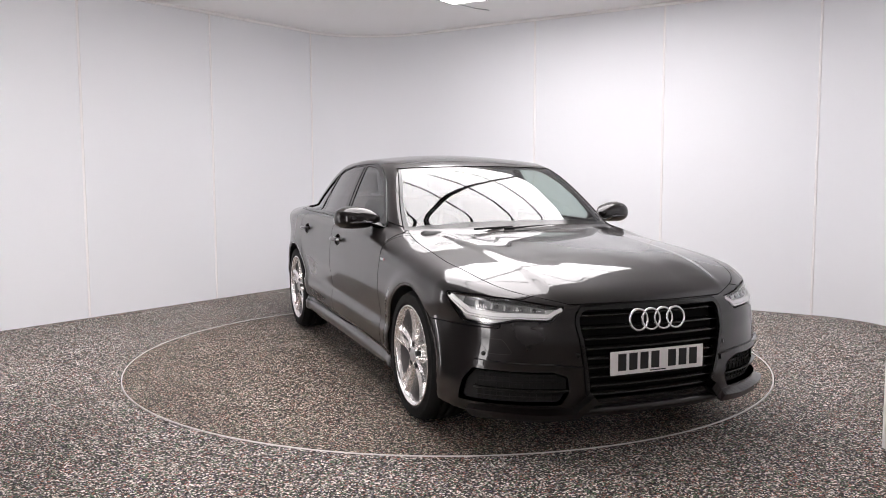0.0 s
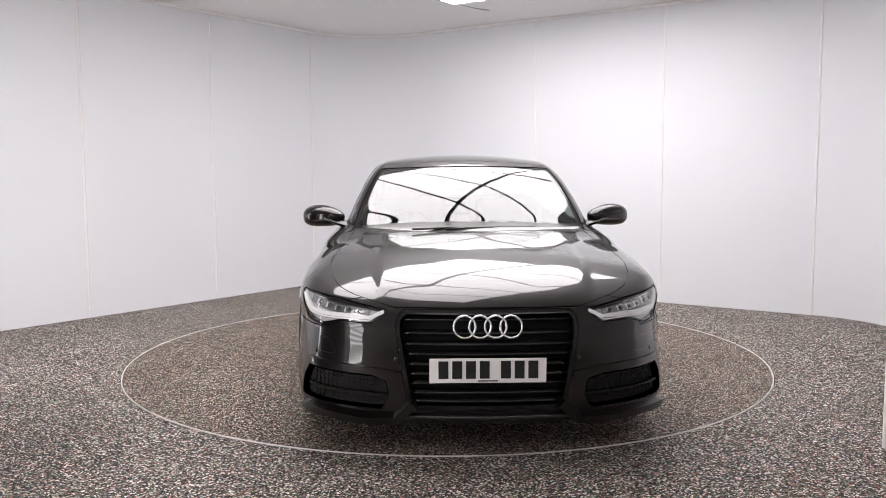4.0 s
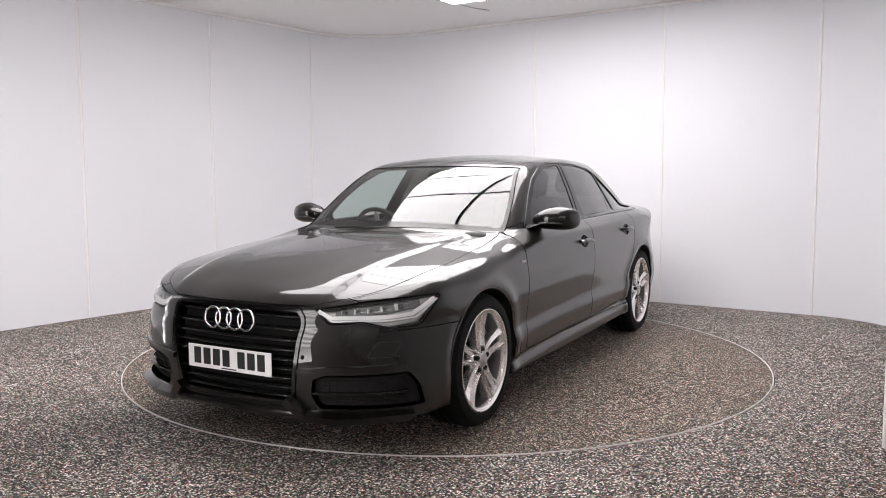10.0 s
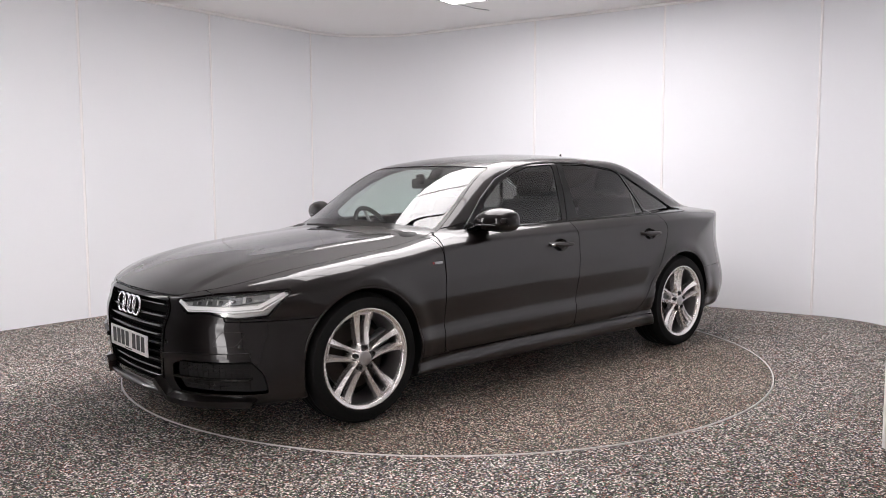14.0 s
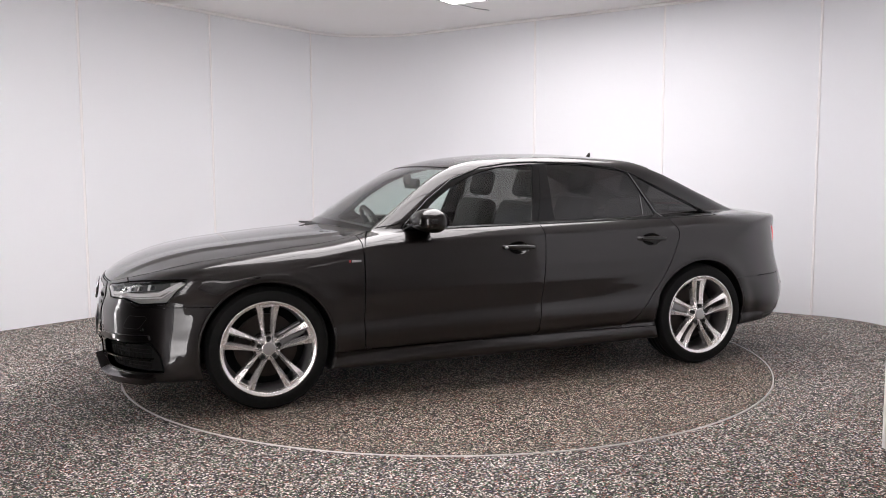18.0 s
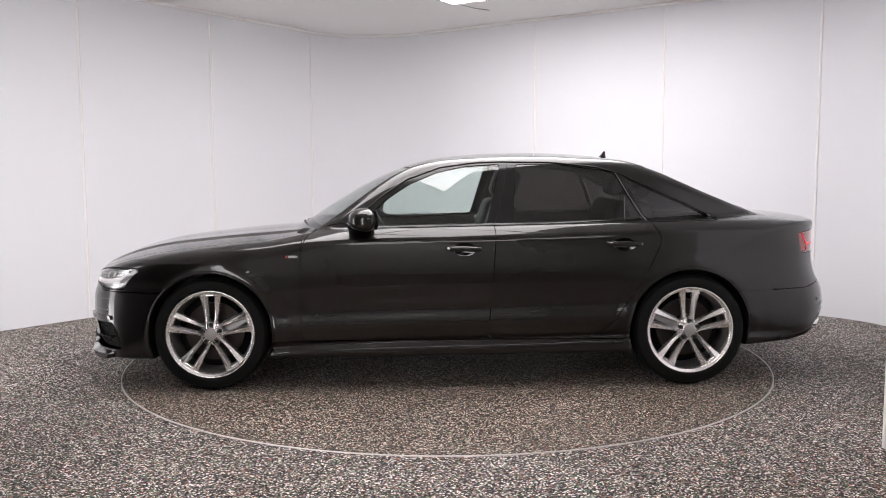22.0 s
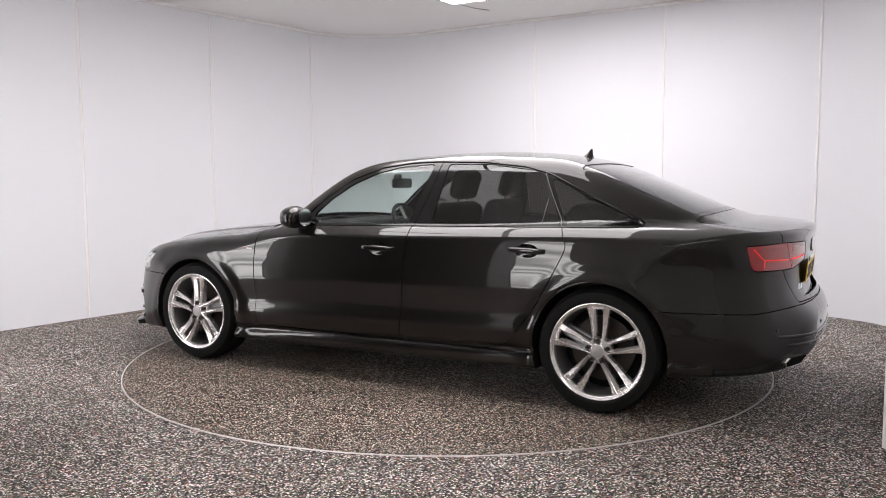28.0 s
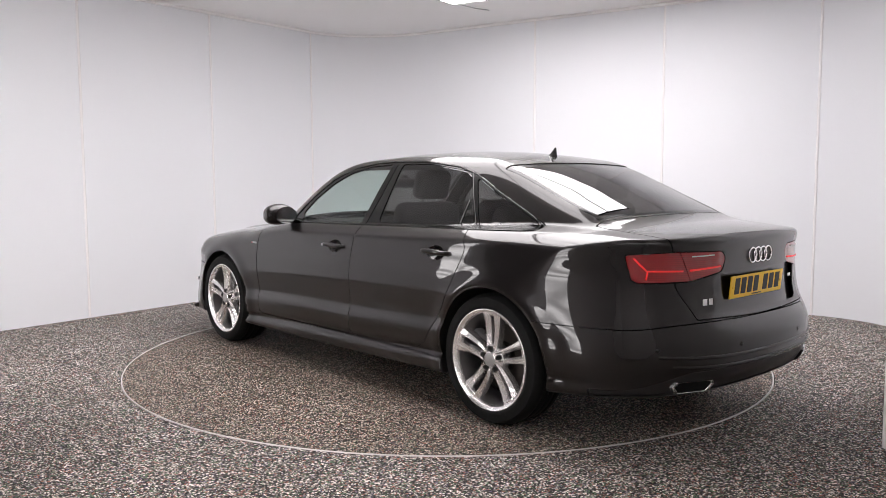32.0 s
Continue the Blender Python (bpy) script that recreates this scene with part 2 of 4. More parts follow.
# floor with a round hole for the turntable
TABLE_R = 2.232


def ring_sheet(name, r0, outer, z, mat, n=128):
    verts, faces = [], []
    for i in range(n):
        a = 2 * math.pi * i / n
        c, s = math.cos(a), math.sin(a)
        verts += [(r0 * c, r0 * s, z), (outer * c, outer * s, z), (r0 * c, r0 * s, z - 0.05)]
    for i in range(n):
        a, b = 3 * i, 3 * ((i + 1) % n)
        faces += [(a, a + 1, b + 1, b), (a, b, b + 2, a + 2)]
    return mesh_object(name, verts, faces, mat, smooth=False)


tagged(ring_sheet("floor", TABLE_R + 0.006, 14.0, 0.0, FLOOR), "speckled grey rubber granule floor", kind="structure")
turntable = tagged(new("turntable"), "round speckled turntable flush with the floor", "turntable")
part("table_top", lathe([(0, -0.05), (TABLE_R - 0.0085, -0.05), (TABLE_R - 0.0085, 0.0), (0, 0.0)], 160), TABLE_FLOOR, turntable, "brownish speckled rubber surface")
part("edge_ring", lathe([(TABLE_R - 0.008, -0.05), (TABLE_R, -0.05), (TABLE_R, -0.001), (TABLE_R - 0.001, 0.003), (TABLE_R - 0.006, 0.003), (TABLE_R - 0.007, -0.001), (TABLE_R - 0.008, -0.001)], 160),
     material("worn_steel_edge", (0.74, 0.72, 0.70), 0.45, 0.3), turntable, "thin worn steel edge ring")

ce = mesh_object("ceiling", [(-12, -9, CEILING), (12, -9, CEILING), (12, 9, CEILING), (-12, 9, CEILING),
                             (-12, -9, CEILING + 0.1), (12, -9, CEILING + 0.1), (12, 9, CEILING + 0.1), (-12, 9, CEILING + 0.1)],
                 [(0, 3, 2, 1), (4, 5, 6, 7)], CEIL, smooth=False)
tagged(ce, "plain matt white ceiling", kind="structure")

# the lit ceiling field: twelve panels in two rows of six, with dark joints
field_m = Matrix.Translation((0.08, 0.03, 0.0)) @ Matrix.Rotation(math.atan2(VR.y, VR.x), 4, "Z")


def ceiling_light(m, lit=PANEL):
    lp = tagged(new("ceiling_light_panel"), "flat white lit ceiling panel in a slim dark frame", "ceiling light", "lit ceiling panels")
    part("diffuser", box(1.184, 0.590, 0.012, m @ Matrix.Translation((0, 0, -0.004))), lit, lp, "glowing white diffuser")
    for s in (-1, 1):
        part("frame_bar", box(1.215, 0.016, 0.024, m @ Matrix.Translation((0, s * 0.303, 0))), TRIM_DARK, lp)
        part("frame_bar", box(0.0155, 0.590, 0.024, m @ Matrix.Translation((s * 0.59975, 0, 0))), TRIM_DARK, lp)


for i in range(2):
    for j in range(6):
        ceiling_light(field_m @ Matrix.Translation(((i - 0.5) * 1.238, (j - 2.5) * 0.622, CEILING - 0.012)))

tagged(part("ceiling_cable", tube([(0.16, 2.34, CEILING - 0.006), (0.30, 2.49, CEILING - 0.010), (0.44, 2.60, CEILING - 0.006)], 0.0035, 8), TRIM_DARK, None, smooth=True),
               "short dark cable clipped to the ceiling", "cable")

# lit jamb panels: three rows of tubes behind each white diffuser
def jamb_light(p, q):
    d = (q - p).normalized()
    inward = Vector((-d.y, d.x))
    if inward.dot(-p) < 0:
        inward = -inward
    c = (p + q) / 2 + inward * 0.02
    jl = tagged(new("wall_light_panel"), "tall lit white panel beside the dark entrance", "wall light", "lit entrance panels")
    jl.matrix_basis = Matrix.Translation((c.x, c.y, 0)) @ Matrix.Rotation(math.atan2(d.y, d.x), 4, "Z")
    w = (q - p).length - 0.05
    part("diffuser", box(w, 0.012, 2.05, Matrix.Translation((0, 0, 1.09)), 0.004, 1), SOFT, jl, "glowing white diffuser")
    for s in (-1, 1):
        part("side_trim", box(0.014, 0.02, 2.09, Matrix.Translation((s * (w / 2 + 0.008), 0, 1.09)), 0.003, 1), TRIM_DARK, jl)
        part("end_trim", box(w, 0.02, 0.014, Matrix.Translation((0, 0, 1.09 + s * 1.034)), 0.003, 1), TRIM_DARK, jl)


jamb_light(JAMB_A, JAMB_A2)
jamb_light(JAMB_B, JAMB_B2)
# unseen fill panels added over the viewing bay to light the car's front
for x, y in ((-0.6, -5.9), (0.7, -6.3), (1.7, -5.6), (-0.4, -6.55)):
    ceiling_light(Matrix.Translation((x, y, CEILING - 0.012)), BAY_FILL)
# ---------------------------------------------------------------- the car's shape
# Car space: x forward, y to its left, z up; the axles at x = +-AXLE.
AXLE, WHEEL_R = 1.456, 0.343


def curve(pairs):
    """A smooth curve without overshoot through (place, value) pairs."""
    xs = np.array([p[0] for p in pairs], float)
    ys = np.array([p[1] for p in pairs], float)
    order = np.argsort(xs)
    xs, ys = xs[order], ys[order]
    h, d = np.diff(xs), np.diff(ys) / np.diff(xs)
    m = np.zeros_like(ys)
    m[0], m[-1] = d[0], d[-1]
    for i in range(1, len(xs) - 1):
        if d[i - 1] * d[i] > 0:
            w1, w2 = 2 * h[i] + h[i - 1], h[i] + 2 * h[i - 1]
            m[i] = (w1 + w2) / (w1 / d[i - 1] + w2 / d[i])

    def value(x):
        x = np.clip(x, xs[0], xs[-1])
        i = np.clip(np.searchsorted(xs, x) - 1, 0, len(xs) - 2)
        t = (x - xs[i]) / h[i]
        return ((1 + 2 * t) * (1 - t) ** 2 * ys[i] + t * (1 - t) ** 2 * h[i] * m[i]
                + t * t * (3 - 2 * t) * ys[i + 1] + t * t * (t - 1) * h[i] * m[i + 1])
    return value


def eased(pairs, width):
    """The same curve with its bends softened over a width, as a fine table."""
    c = curve(pairs)
    lo, hi = min(p[0] for p in pairs) - 3 * width, max(p[0] for p in pairs) + 3 * width
    step = width / 12
    xs = np.arange(lo, hi + step, step)
    k = np.exp(-0.5 * (np.arange(-36, 37) / 12) ** 2)
    ys = np.convolve(np.pad(c(xs), 36, mode="edge"), k / k.sum(), mode="valid")
    return lambda x: np.interp(x, xs, ys)


def smax(a, b, r):
    h = np.maximum(r - np.abs(a - b), 0.0) / r
    return np.maximum(a, b) + h * h * r * 0.25


def smin(a, b, r):
    return -smax(-a, -b, r)


def smooth(x, a, b):
    t = np.clip((x - a) / (b - a), 0, 1)
    return t * t * (3 - 2 * t)


HOOD_Z = eased([(2.36, 0.655), (2.31, 0.70), (2.25, 0.742), (2.15, 0.789), (2.0, 0.843), (1.8, 0.885), (1.6, 0.909), (1.38, 0.932), (1.17, 0.95),
                (1.0, 0.96), (0.7, 0.975), (0.4, 1.03), (-0.6, 1.06), (-1.4, 1.06), (-1.95, 1.062), (-2.08, 1.052), (-2.2, 1.041), (-2.33, 1.028), (-2.45, 1.008), (-2.6, 0.97)], 0.03)
ROOF_Z = eased([(1.40, 0.72), (1.12, 0.90), (0.97, 0.99), (0.84, 1.077), (0.676, 1.179), (0.513, 1.267), (0.351, 1.338), (0.19, 1.387), (0.03, 1.417), (-0.13, 1.433),
                (-0.33, 1.443), (-0.566, 1.446), (-0.842, 1.436), (-1.08, 1.41), (-1.32, 1.344), (-1.548, 1.261), (-1.784, 1.166), (-1.979, 1.085), (-2.2, 0.99), (-2.6, 0.78)], 0.04)
WIDTH = eased([(2.4, 0.89), (1.9, 0.915), (1.456, 0.934), (0.9, 0.932), (0.0, 0.934), (-0.9, 0.934), (-1.456, 0.936), (-2.0, 0.915), (-2.6, 0.87)], 0.10)
# how far the flank lies inside the width, by height over the shoulder crease
FLANK = eased([(-0.80, -0.10), (-0.763, -0.05), (-0.723, -0.024), (-0.673, -0.024), (-0.645, -0.036), (-0.628, -0.046), (-0.60, -0.029), (-0.56, -0.022), (-0.525, -0.0165), (-0.505, -0.016),
               (-0.485, -0.0185), (-0.455, -0.0265), (-0.435, -0.0295), (-0.41, -0.0275), (-0.335, -0.0175), (-0.273, -0.0100), (-0.20, -0.010), (-0.12, -0.019), (-0.05, -0.031), (-0.010, -0.040),
               (0.0, -0.044), (0.02, -0.062), (0.045, -0.089), (0.056, -0.104), (0.075, -0.18), (0.16, -0.45)], 0.005)
CREASE_Z = eased([(2.3, 0.80), (1.9, 0.83), (1.456, 0.865), (0.9, 0.895), (0.2, 0.918), (-0.25, 0.924), (-0.85, 0.938), (-1.25, 0.950), (-1.6, 0.955), (-2.1, 0.950), (-2.5, 0.945)], 0.10)
NOSE_X = eased([(0.12, 2.22), (0.16, 2.285), (0.2, 2.315), (0.3, 2.335), (0.45, 2.348), (0.6, 2.345), (0.68, 2.325), (0.74, 2.285), (0.80, 2.20)], 0.012)
TAIL_X = eased([(0.2, -2.36), (0.28, -2.45), (0.36, -2.50), (0.45, -2.522), (0.52, -2.522), (0.575, -2.506), (0.62, -2.475), (0.67, -2.448), (0.75, -2.438),
                (0.85, -2.438), (0.93, -2.440), (0.985, -2.452), (1.02, -2.448)], 0.015)
# the tail at the corners, where the bumper's ledge fades out
TAIL_CORNER = eased([(0.2, -2.37), (0.28, -2.437), (0.36, -2.480), (0.46, -2.500), (0.6, -2.48), (0.75, -2.452), (0.95, -2.44), (1.02, -2.446)], 0.04)
UNDER_Z = curve([(2.4, 0.176), (1.9, 0.190), (1.0, 0.187), (-1.0, 0.205), (-1.85, 0.240), (-2.2, 0.262), (-2.6, 0.285)])
BELT_Y = eased([(1.2, 0.66), (0.95, 0.725), (0.5, 0.785), (0.0, 0.805), (-0.6, 0.803), (-1.1, 0.775), (-1.64, 0.705), (-2.0, 0.63), (-2.3, 0.55)], 0.08)


BONNET_LINE = eased([(0.8, 0.545), (0.95, 0.54), (1.9, 0.488), (2.1, 0.474), (2.3, 0.452)], 0.05)


def flank_y(x, z):
    """Half the body's width at x and z."""
    s = z - CREASE_Z(x)
    front = smooth(x, 1.0, 1.9)
    rear = smooth(-x, 1.3, 2.2)
    base = WIDTH(x) + FLANK(s)
    # towards the ends the flank is fuller below and the crease fades
    soft = WIDTH(x) - 0.012 - 0.32 * np.maximum(z - 0.62, 0) ** 2 - 0.25 * np.maximum(0.42 - z, 0) ** 2
    out = base + (soft - base) * np.maximum(front, rear) * 0.75 * (s < 0.02) * smooth(-s, -0.02, 0.08)
    # the rear bumper tucks in below its seam
    out = out - 0.13 * np.maximum(0.575 - z, 0) ** 1.15 * smooth(-x, 1.70, 1.86)
    for ax in (AXLE, -AXLE):
        r = np.sqrt((x - ax) ** 2 + (z - 0.345) ** 2)
        out = out + 0.012 * np.exp(-((r - 0.40) / 0.055) ** 2) * (z > 0.2)
    return out


def lower_body(x, y, z):
    ay = np.abs(y)
    side = (ay - flank_y(x, z)) * 0.93
    crown = 0.055 * (ay / 0.75) ** 2 * smooth(x, 0.6, 1.2) + 0.04 * (ay / 0.7) ** 2 * smooth(-x, 1.4, 2.0)
    # a crisp line along each side of the bonnet: a slow rise, then a short fall
    line = BONNET_LINE(x)
    bulge = 0.009 * smooth(ay, line - 0.22, line) * (1 - smooth(ay, line - 0.008, line + 0.050)) * smooth(x, 0.85, 1.05) * (1 - smooth(x, 2.12, 2.27))
    top = (z - HOOD_Z(x + 0.10 * ay ** 2 * smooth(x, 1.2, 2.0)) + crown - bulge) * 0.96
    low = 1 - smooth(z, 0.22, 0.64)
    nose = (x - NOSE_X(z) + 0.20 * ay ** 2 + (0.55 - 0.20 * low) * ay ** 6) * 0.85
    lowr = 1 - smooth(z, 0.38, 0.82)
    corner = smooth(ay, 0.40, 0.78)
    tail = (-x + TAIL_X(z) * (1 - corner) + TAIL_CORNER(z) * corner + (0.17 - 0.03 * lowr) * ay ** 2 + (0.85 - 0.20 * lowr) * ay ** 6) * 0.85
    f = smax(side, top, 0.09)
    f = smax(f, nose, 0.16 - 0.11 * smooth(z, 0.60, 0.70) - 0.09 * low)
    f = smax(f, tail, 0.14 - 0.11 * smooth(z, 0.80, 0.95) - 0.05 * lowr)
    f = smax(f, UNDER_Z(x) - z, 0.03)
    return f


def cabin(x, y, z):
    ay = np.abs(y)
    side_y = BELT_Y(x) - (z - 0.98) * 0.43 - 0.17 * np.maximum(z - 0.98, 0) ** 2
    side = (ay - side_y) * 0.88
    xs = x + 0.34 * ay ** 2 * smooth(x, -0.2, 0.7) - 0.28 * ay ** 2 * smooth(-x, 1.0, 1.7)
    top = (z - ROOF_Z(xs) + 0.11 * ay ** 2 * smooth(0.9 - np.abs(x + 0.5), 0.0, 0.6) + 0.02 * ay ** 2) * 0.85
    return np.maximum(smax(smax(side, top, 0.060), 0.82 - z, 0.02), -2.25 - x)


def arch(x, y, z):
    """Below zero in the wheel openings."""
    ay = np.abs(y)
    r = np.minimum(np.hypot(x - AXLE, z - 0.345), np.hypot(x + AXLE, z - 0.35))
    return np.maximum(r - 0.372, 0.58 - ay)


def car_field(x, y, z):
    f = smin(lower_body(x, y, z), cabin(x, y, z), 0.025)
    return smax(f, -arch(x, y, z), 0.008)


def shell(field, lo, hi, h):
    """Triangles of the zero surface of a field: one vertex per crossed cell, pulled onto the surface, with its normal."""
    n = [int(math.ceil((b - a) / h)) + 1 for a, b in zip(lo, hi)]
    ax = [a + h * np.arange(k) for a, k in zip(lo, n)]
    g = field(*np.meshgrid(*ax, indexing="ij"))
    inside = g < 0
    cell = np.zeros([k - 1 for k in n], int)
    for i in (0, 1):
        for j in (0, 1):
            for k in (0, 1):
                cell += inside[i:n[0] - 1 + i, j:n[1] - 1 + j, k:n[2] - 1 + k]
    live = (cell > 0) & (cell < 8)
    ids = -np.ones(cell.shape, int)
    ids[live] = np.arange(live.sum())
    p = np.argwhere(live) * h + np.array(lo) + h / 2

    def gradient(p):
        e = 0.002
        return np.stack([(field(*(p + d).T) - field(*(p - d).T)) / (2 * e) for d in np.eye(3) * e], 1)
    for _ in range(6):
        gr = gradient(p)
        step = -field(*p.T)[:, None] * gr / np.maximum((gr ** 2).sum(1), 0.05)[:, None]
        p = p + np.clip(step, -h * 0.5, h * 0.5)
    gr = gradient(p)
    normal = gr / np.maximum(np.linalg.norm(gr, axis=1), 1e-9)[:, None]
    tris = []
    for axis in range(3):
        a = [slice(1, -1) if i != axis else slice(0, -1) for i in range(3)]
        b = [slice(1, -1) if i != axis else slice(1, None) for i in range(3)]
        cross = inside[tuple(a)] != inside[tuple(b)]
        up = inside[tuple(a)][cross]
        at = np.argwhere(cross) + np.array([0 if i == axis else 1 for i in range(3)])
        u, v = [i for i in range(3) if i != axis]
        if axis == 1:
            u, v = v, u

        def corner(du, dv):
            q = at.copy()
            q[:, u] -= du
            q[:, v] -= dv
            return ids[tuple(q.T)]
        q = np.stack([corner(1, 1), corner(0, 1), corner(0, 0), corner(1, 0)], 1)
        q[~up] = q[~up][:, ::-1]
        tris += [q[:, [0, 1, 2]], q[:, [0, 2, 3]]]
    return p, normal, np.concatenate(tris)


def split(mesh, value):
    """Cuts a mesh where value (one number a vertex) is zero: the part below zero and the part above."""
    v, n, t = mesh
    s = np.where(np.abs(value) < 1e-7, 1e-7, value)
    out = []
    for sign in (1, -1):
        d = s * sign
        keep = d < 0
        count = keep[t].sum(1)
        verts, norms = [v], [n]
        tris = [t[count == 3]]
        base = len(v)
        for inside_count in (1, 2):
            tt = t[count == inside_count]
            if not len(tt):
                continue
            odd = keep[tt] if inside_count == 1 else ~keep[tt]
            k = odd.argmax(1)
            rows = np.arange(len(tt))
            a, b, c = tt[rows, k], tt[rows, (k + 1) % 3], tt[rows, (k + 2) % 3]

            def cut(i, j):
                w = (d[i] / (d[i] - d[j]))[:, None]
                return v[i] + (v[j] - v[i]) * w, n[i] + (n[j] - n[i]) * w
            pab, nab = cut(a, b)
            pac, nac = cut(a, c)
            iab = base + np.arange(len(tt))
            iac = iab + len(tt)
            base += 2 * len(tt)
            verts += [pab, pac]
            norms += [nab, nac]
            if inside_count == 1:
                tris.append(np.stack([a, iab, iac], 1))
            else:
                tris += [np.stack([iab, b, c], 1), np.stack([iab, c, iac], 1)]
        vv, nn, ff = np.concatenate(verts), np.concatenate(norms), np.concatenate(tris)
        # weld equal cut points
        used = np.unique(ff)
        key = np.round(vv[used], 6)
        _, first, back = np.unique(key, axis=0, return_index=True, return_inverse=True)
        remap = np.zeros(len(vv), int)
        remap[used] = back.ravel()
        ff = remap[ff]
        ff = ff[(ff[:, 0] != ff[:, 1]) & (ff[:, 1] != ff[:, 2]) & (ff[:, 0] != ff[:, 2])]
        sel = used[first]
        out.append((vv[sel], nn[sel], ff))
    return out


def outline(points, radius=0.02):
    """A polygon with its corners rounded off."""
    p = np.array(points, float)
    out = []
    for a, c, b in zip(np.roll(p, 1, 0), p, np.roll(p, -1, 0)):
        la, lb = np.linalg.norm(a - c), np.linalg.norm(b - c)
        q0, q1 = c + (a - c) / la * min(radius, 0.35 * la), c + (b - c) / lb * min(radius, 0.35 * lb)
        for t in (0.0, 0.33, 0.67, 1.0):
            out.append((1 - t) ** 2 * q0 + 2 * t * (1 - t) * c + t * t * q1)
    return np.array(out)


def within(poly, a, b):
    """Signed distance to a closed outline, below zero inside."""
    poly = np.asarray(poly, float)
    best = np.full(a.shape, 1e9)
    inside = np.zeros(a.shape, bool)
    for (x0, y0), (x1, y1) in zip(poly, np.roll(poly, -1, 0)):
        ex, ey = x1 - x0, y1 - y0
        t = np.clip(((a - x0) * ex + (b - y0) * ey) / max(ex * ex + ey * ey, 1e-12), 0, 1)
        best = np.minimum(best, np.hypot(a - x0 - t * ex, b - y0 - t * ey))
        if y0 != y1:
            inside ^= ((y0 > b) != (y1 > b)) & (a < (x1 - x0) * (b - y0) / (y1 - y0) + x0)
    return np.where(inside, -best, best)


def border(tris):
    e = np.concatenate([tris[:, [0, 1]], tris[:, [1, 2]], tris[:, [2, 0]]])
    key = np.sort(e, 1)
    _, idx, cnt = np.unique(key, axis=0, return_index=True, return_counts=True)
    return e[idx[cnt == 1]]


def panel(name, mesh, mat, parent, label="", fold=0.012, push=0.0):
    """A sheet part with its edges folded inwards, so that gaps have depth."""
    v, n, t = mesh
    if len(t) < 2:
        return None
    n = n / np.maximum(np.linalg.norm(n, axis=1), 1e-9)[:, None]
    v = v - n * push
    nv = len(v)
    faces = t
    verts, norms = v, n
    if fold:
        e = border(t)
        ring = np.unique(e)
        m = np.zeros(nv, int)
        m[ring] = nv + np.arange(len(ring))
        m2 = np.zeros(nv, int)
        m2[ring] = nv + len(ring) + np.arange(len(ring))
        top, low = v[ring], v[ring] - n[ring] * fold
        # outward direction along the sheet for the folded flange's normals
        side = np.zeros((nv, 3))
        ev = np.cross(v[e[:, 1]] - v[e[:, 0]], n[e[:, 0]])
        np.add.at(side, e[:, 0], ev)
        np.add.at(side, e[:, 1], ev)
        side = side[ring] / np.maximum(np.linalg.norm(side[ring], axis=1), 1e-9)[:, None]
        verts = np.concatenate([v, top, low])
        norms = np.concatenate([n, side, side])
        a, b = e[:, 0], e[:, 1]
        faces = np.concatenate([t, np.stack([m[b], m[a], m2[a]], 1), np.stack([m[b], m2[a], m2[b]], 1)])
    me = bpy.data.meshes.new(name)
    me.from_pydata(verts.tolist(), [], faces.tolist())
    me.materials.append(mat)
    me.polygons.foreach_set("use_smooth", [True] * len(me.polygons))
    me.normals_split_custom_set_from_vertices(norms.tolist())
    me.update()
    ob = new(name, me)
    ob.parent = parent
    return tagged(ob, label)
# ---------------------------------------------------------------- the car
CAR_OFF = Vector((-0.003, -0.115, 0.0))
car = tagged(new("car"), "gloss black four-door saloon with silver alloy wheels", "car")
GAP = 0.0025
CELL = 0.0145
skin = shell(car_field, (-2.64, -1.02, 0.10), (2.44, 1.02, 1.50), CELL)


def take(mesh, value, gap=GAP):
    """The piece below zero and the rest, a panel gap apart."""
    inside, _ = split(mesh, value(*mesh[0].T) + gap)
    _, rest = split(mesh, value(*mesh[0].T) - gap)
    return inside, rest


def on_skin(origin, way):
    """The point where a ray from inside the car leaves it, and the normal there."""
    o, d = np.array(origin, float), np.array(way, float)
    d = d / np.linalg.norm(d)
    a, b = 0.0, 1.6
    for count in (65, 33, 33):
        ks = np.linspace(a, b, count)
        f = car_field(*(o[:, None] + d[:, None] * ks))
        out = max(int(np.argmax(f > 0)), 1)
        a, b = ks[out - 1], ks[out]
    p = o + d * (a + b) / 2
    e = np.eye(3) * 0.003
    f = car_field(*np.concatenate([p + e, p - e]).T)
    g = f[:3] - f[3:]
    return Vector(p), Vector(g / np.linalg.norm(g))


def front_point(w, z, depth=0.0, side=1):
    """A point of the front corner by its unrolled place w = y - x and its height."""
    p, n = on_skin((1.55, 1.55 + w, z), (1, 1, 0))
    p = p - n * depth
    return Vector((p.x, side * p.y, p.z))


def rear_point(w, z, depth=0.0, side=1):
    p, n = on_skin((-1.75, w + 1.75, z), (-1, 1, 0))
    p = p - n * depth
    return Vector((p.x, side * p.y, p.z))


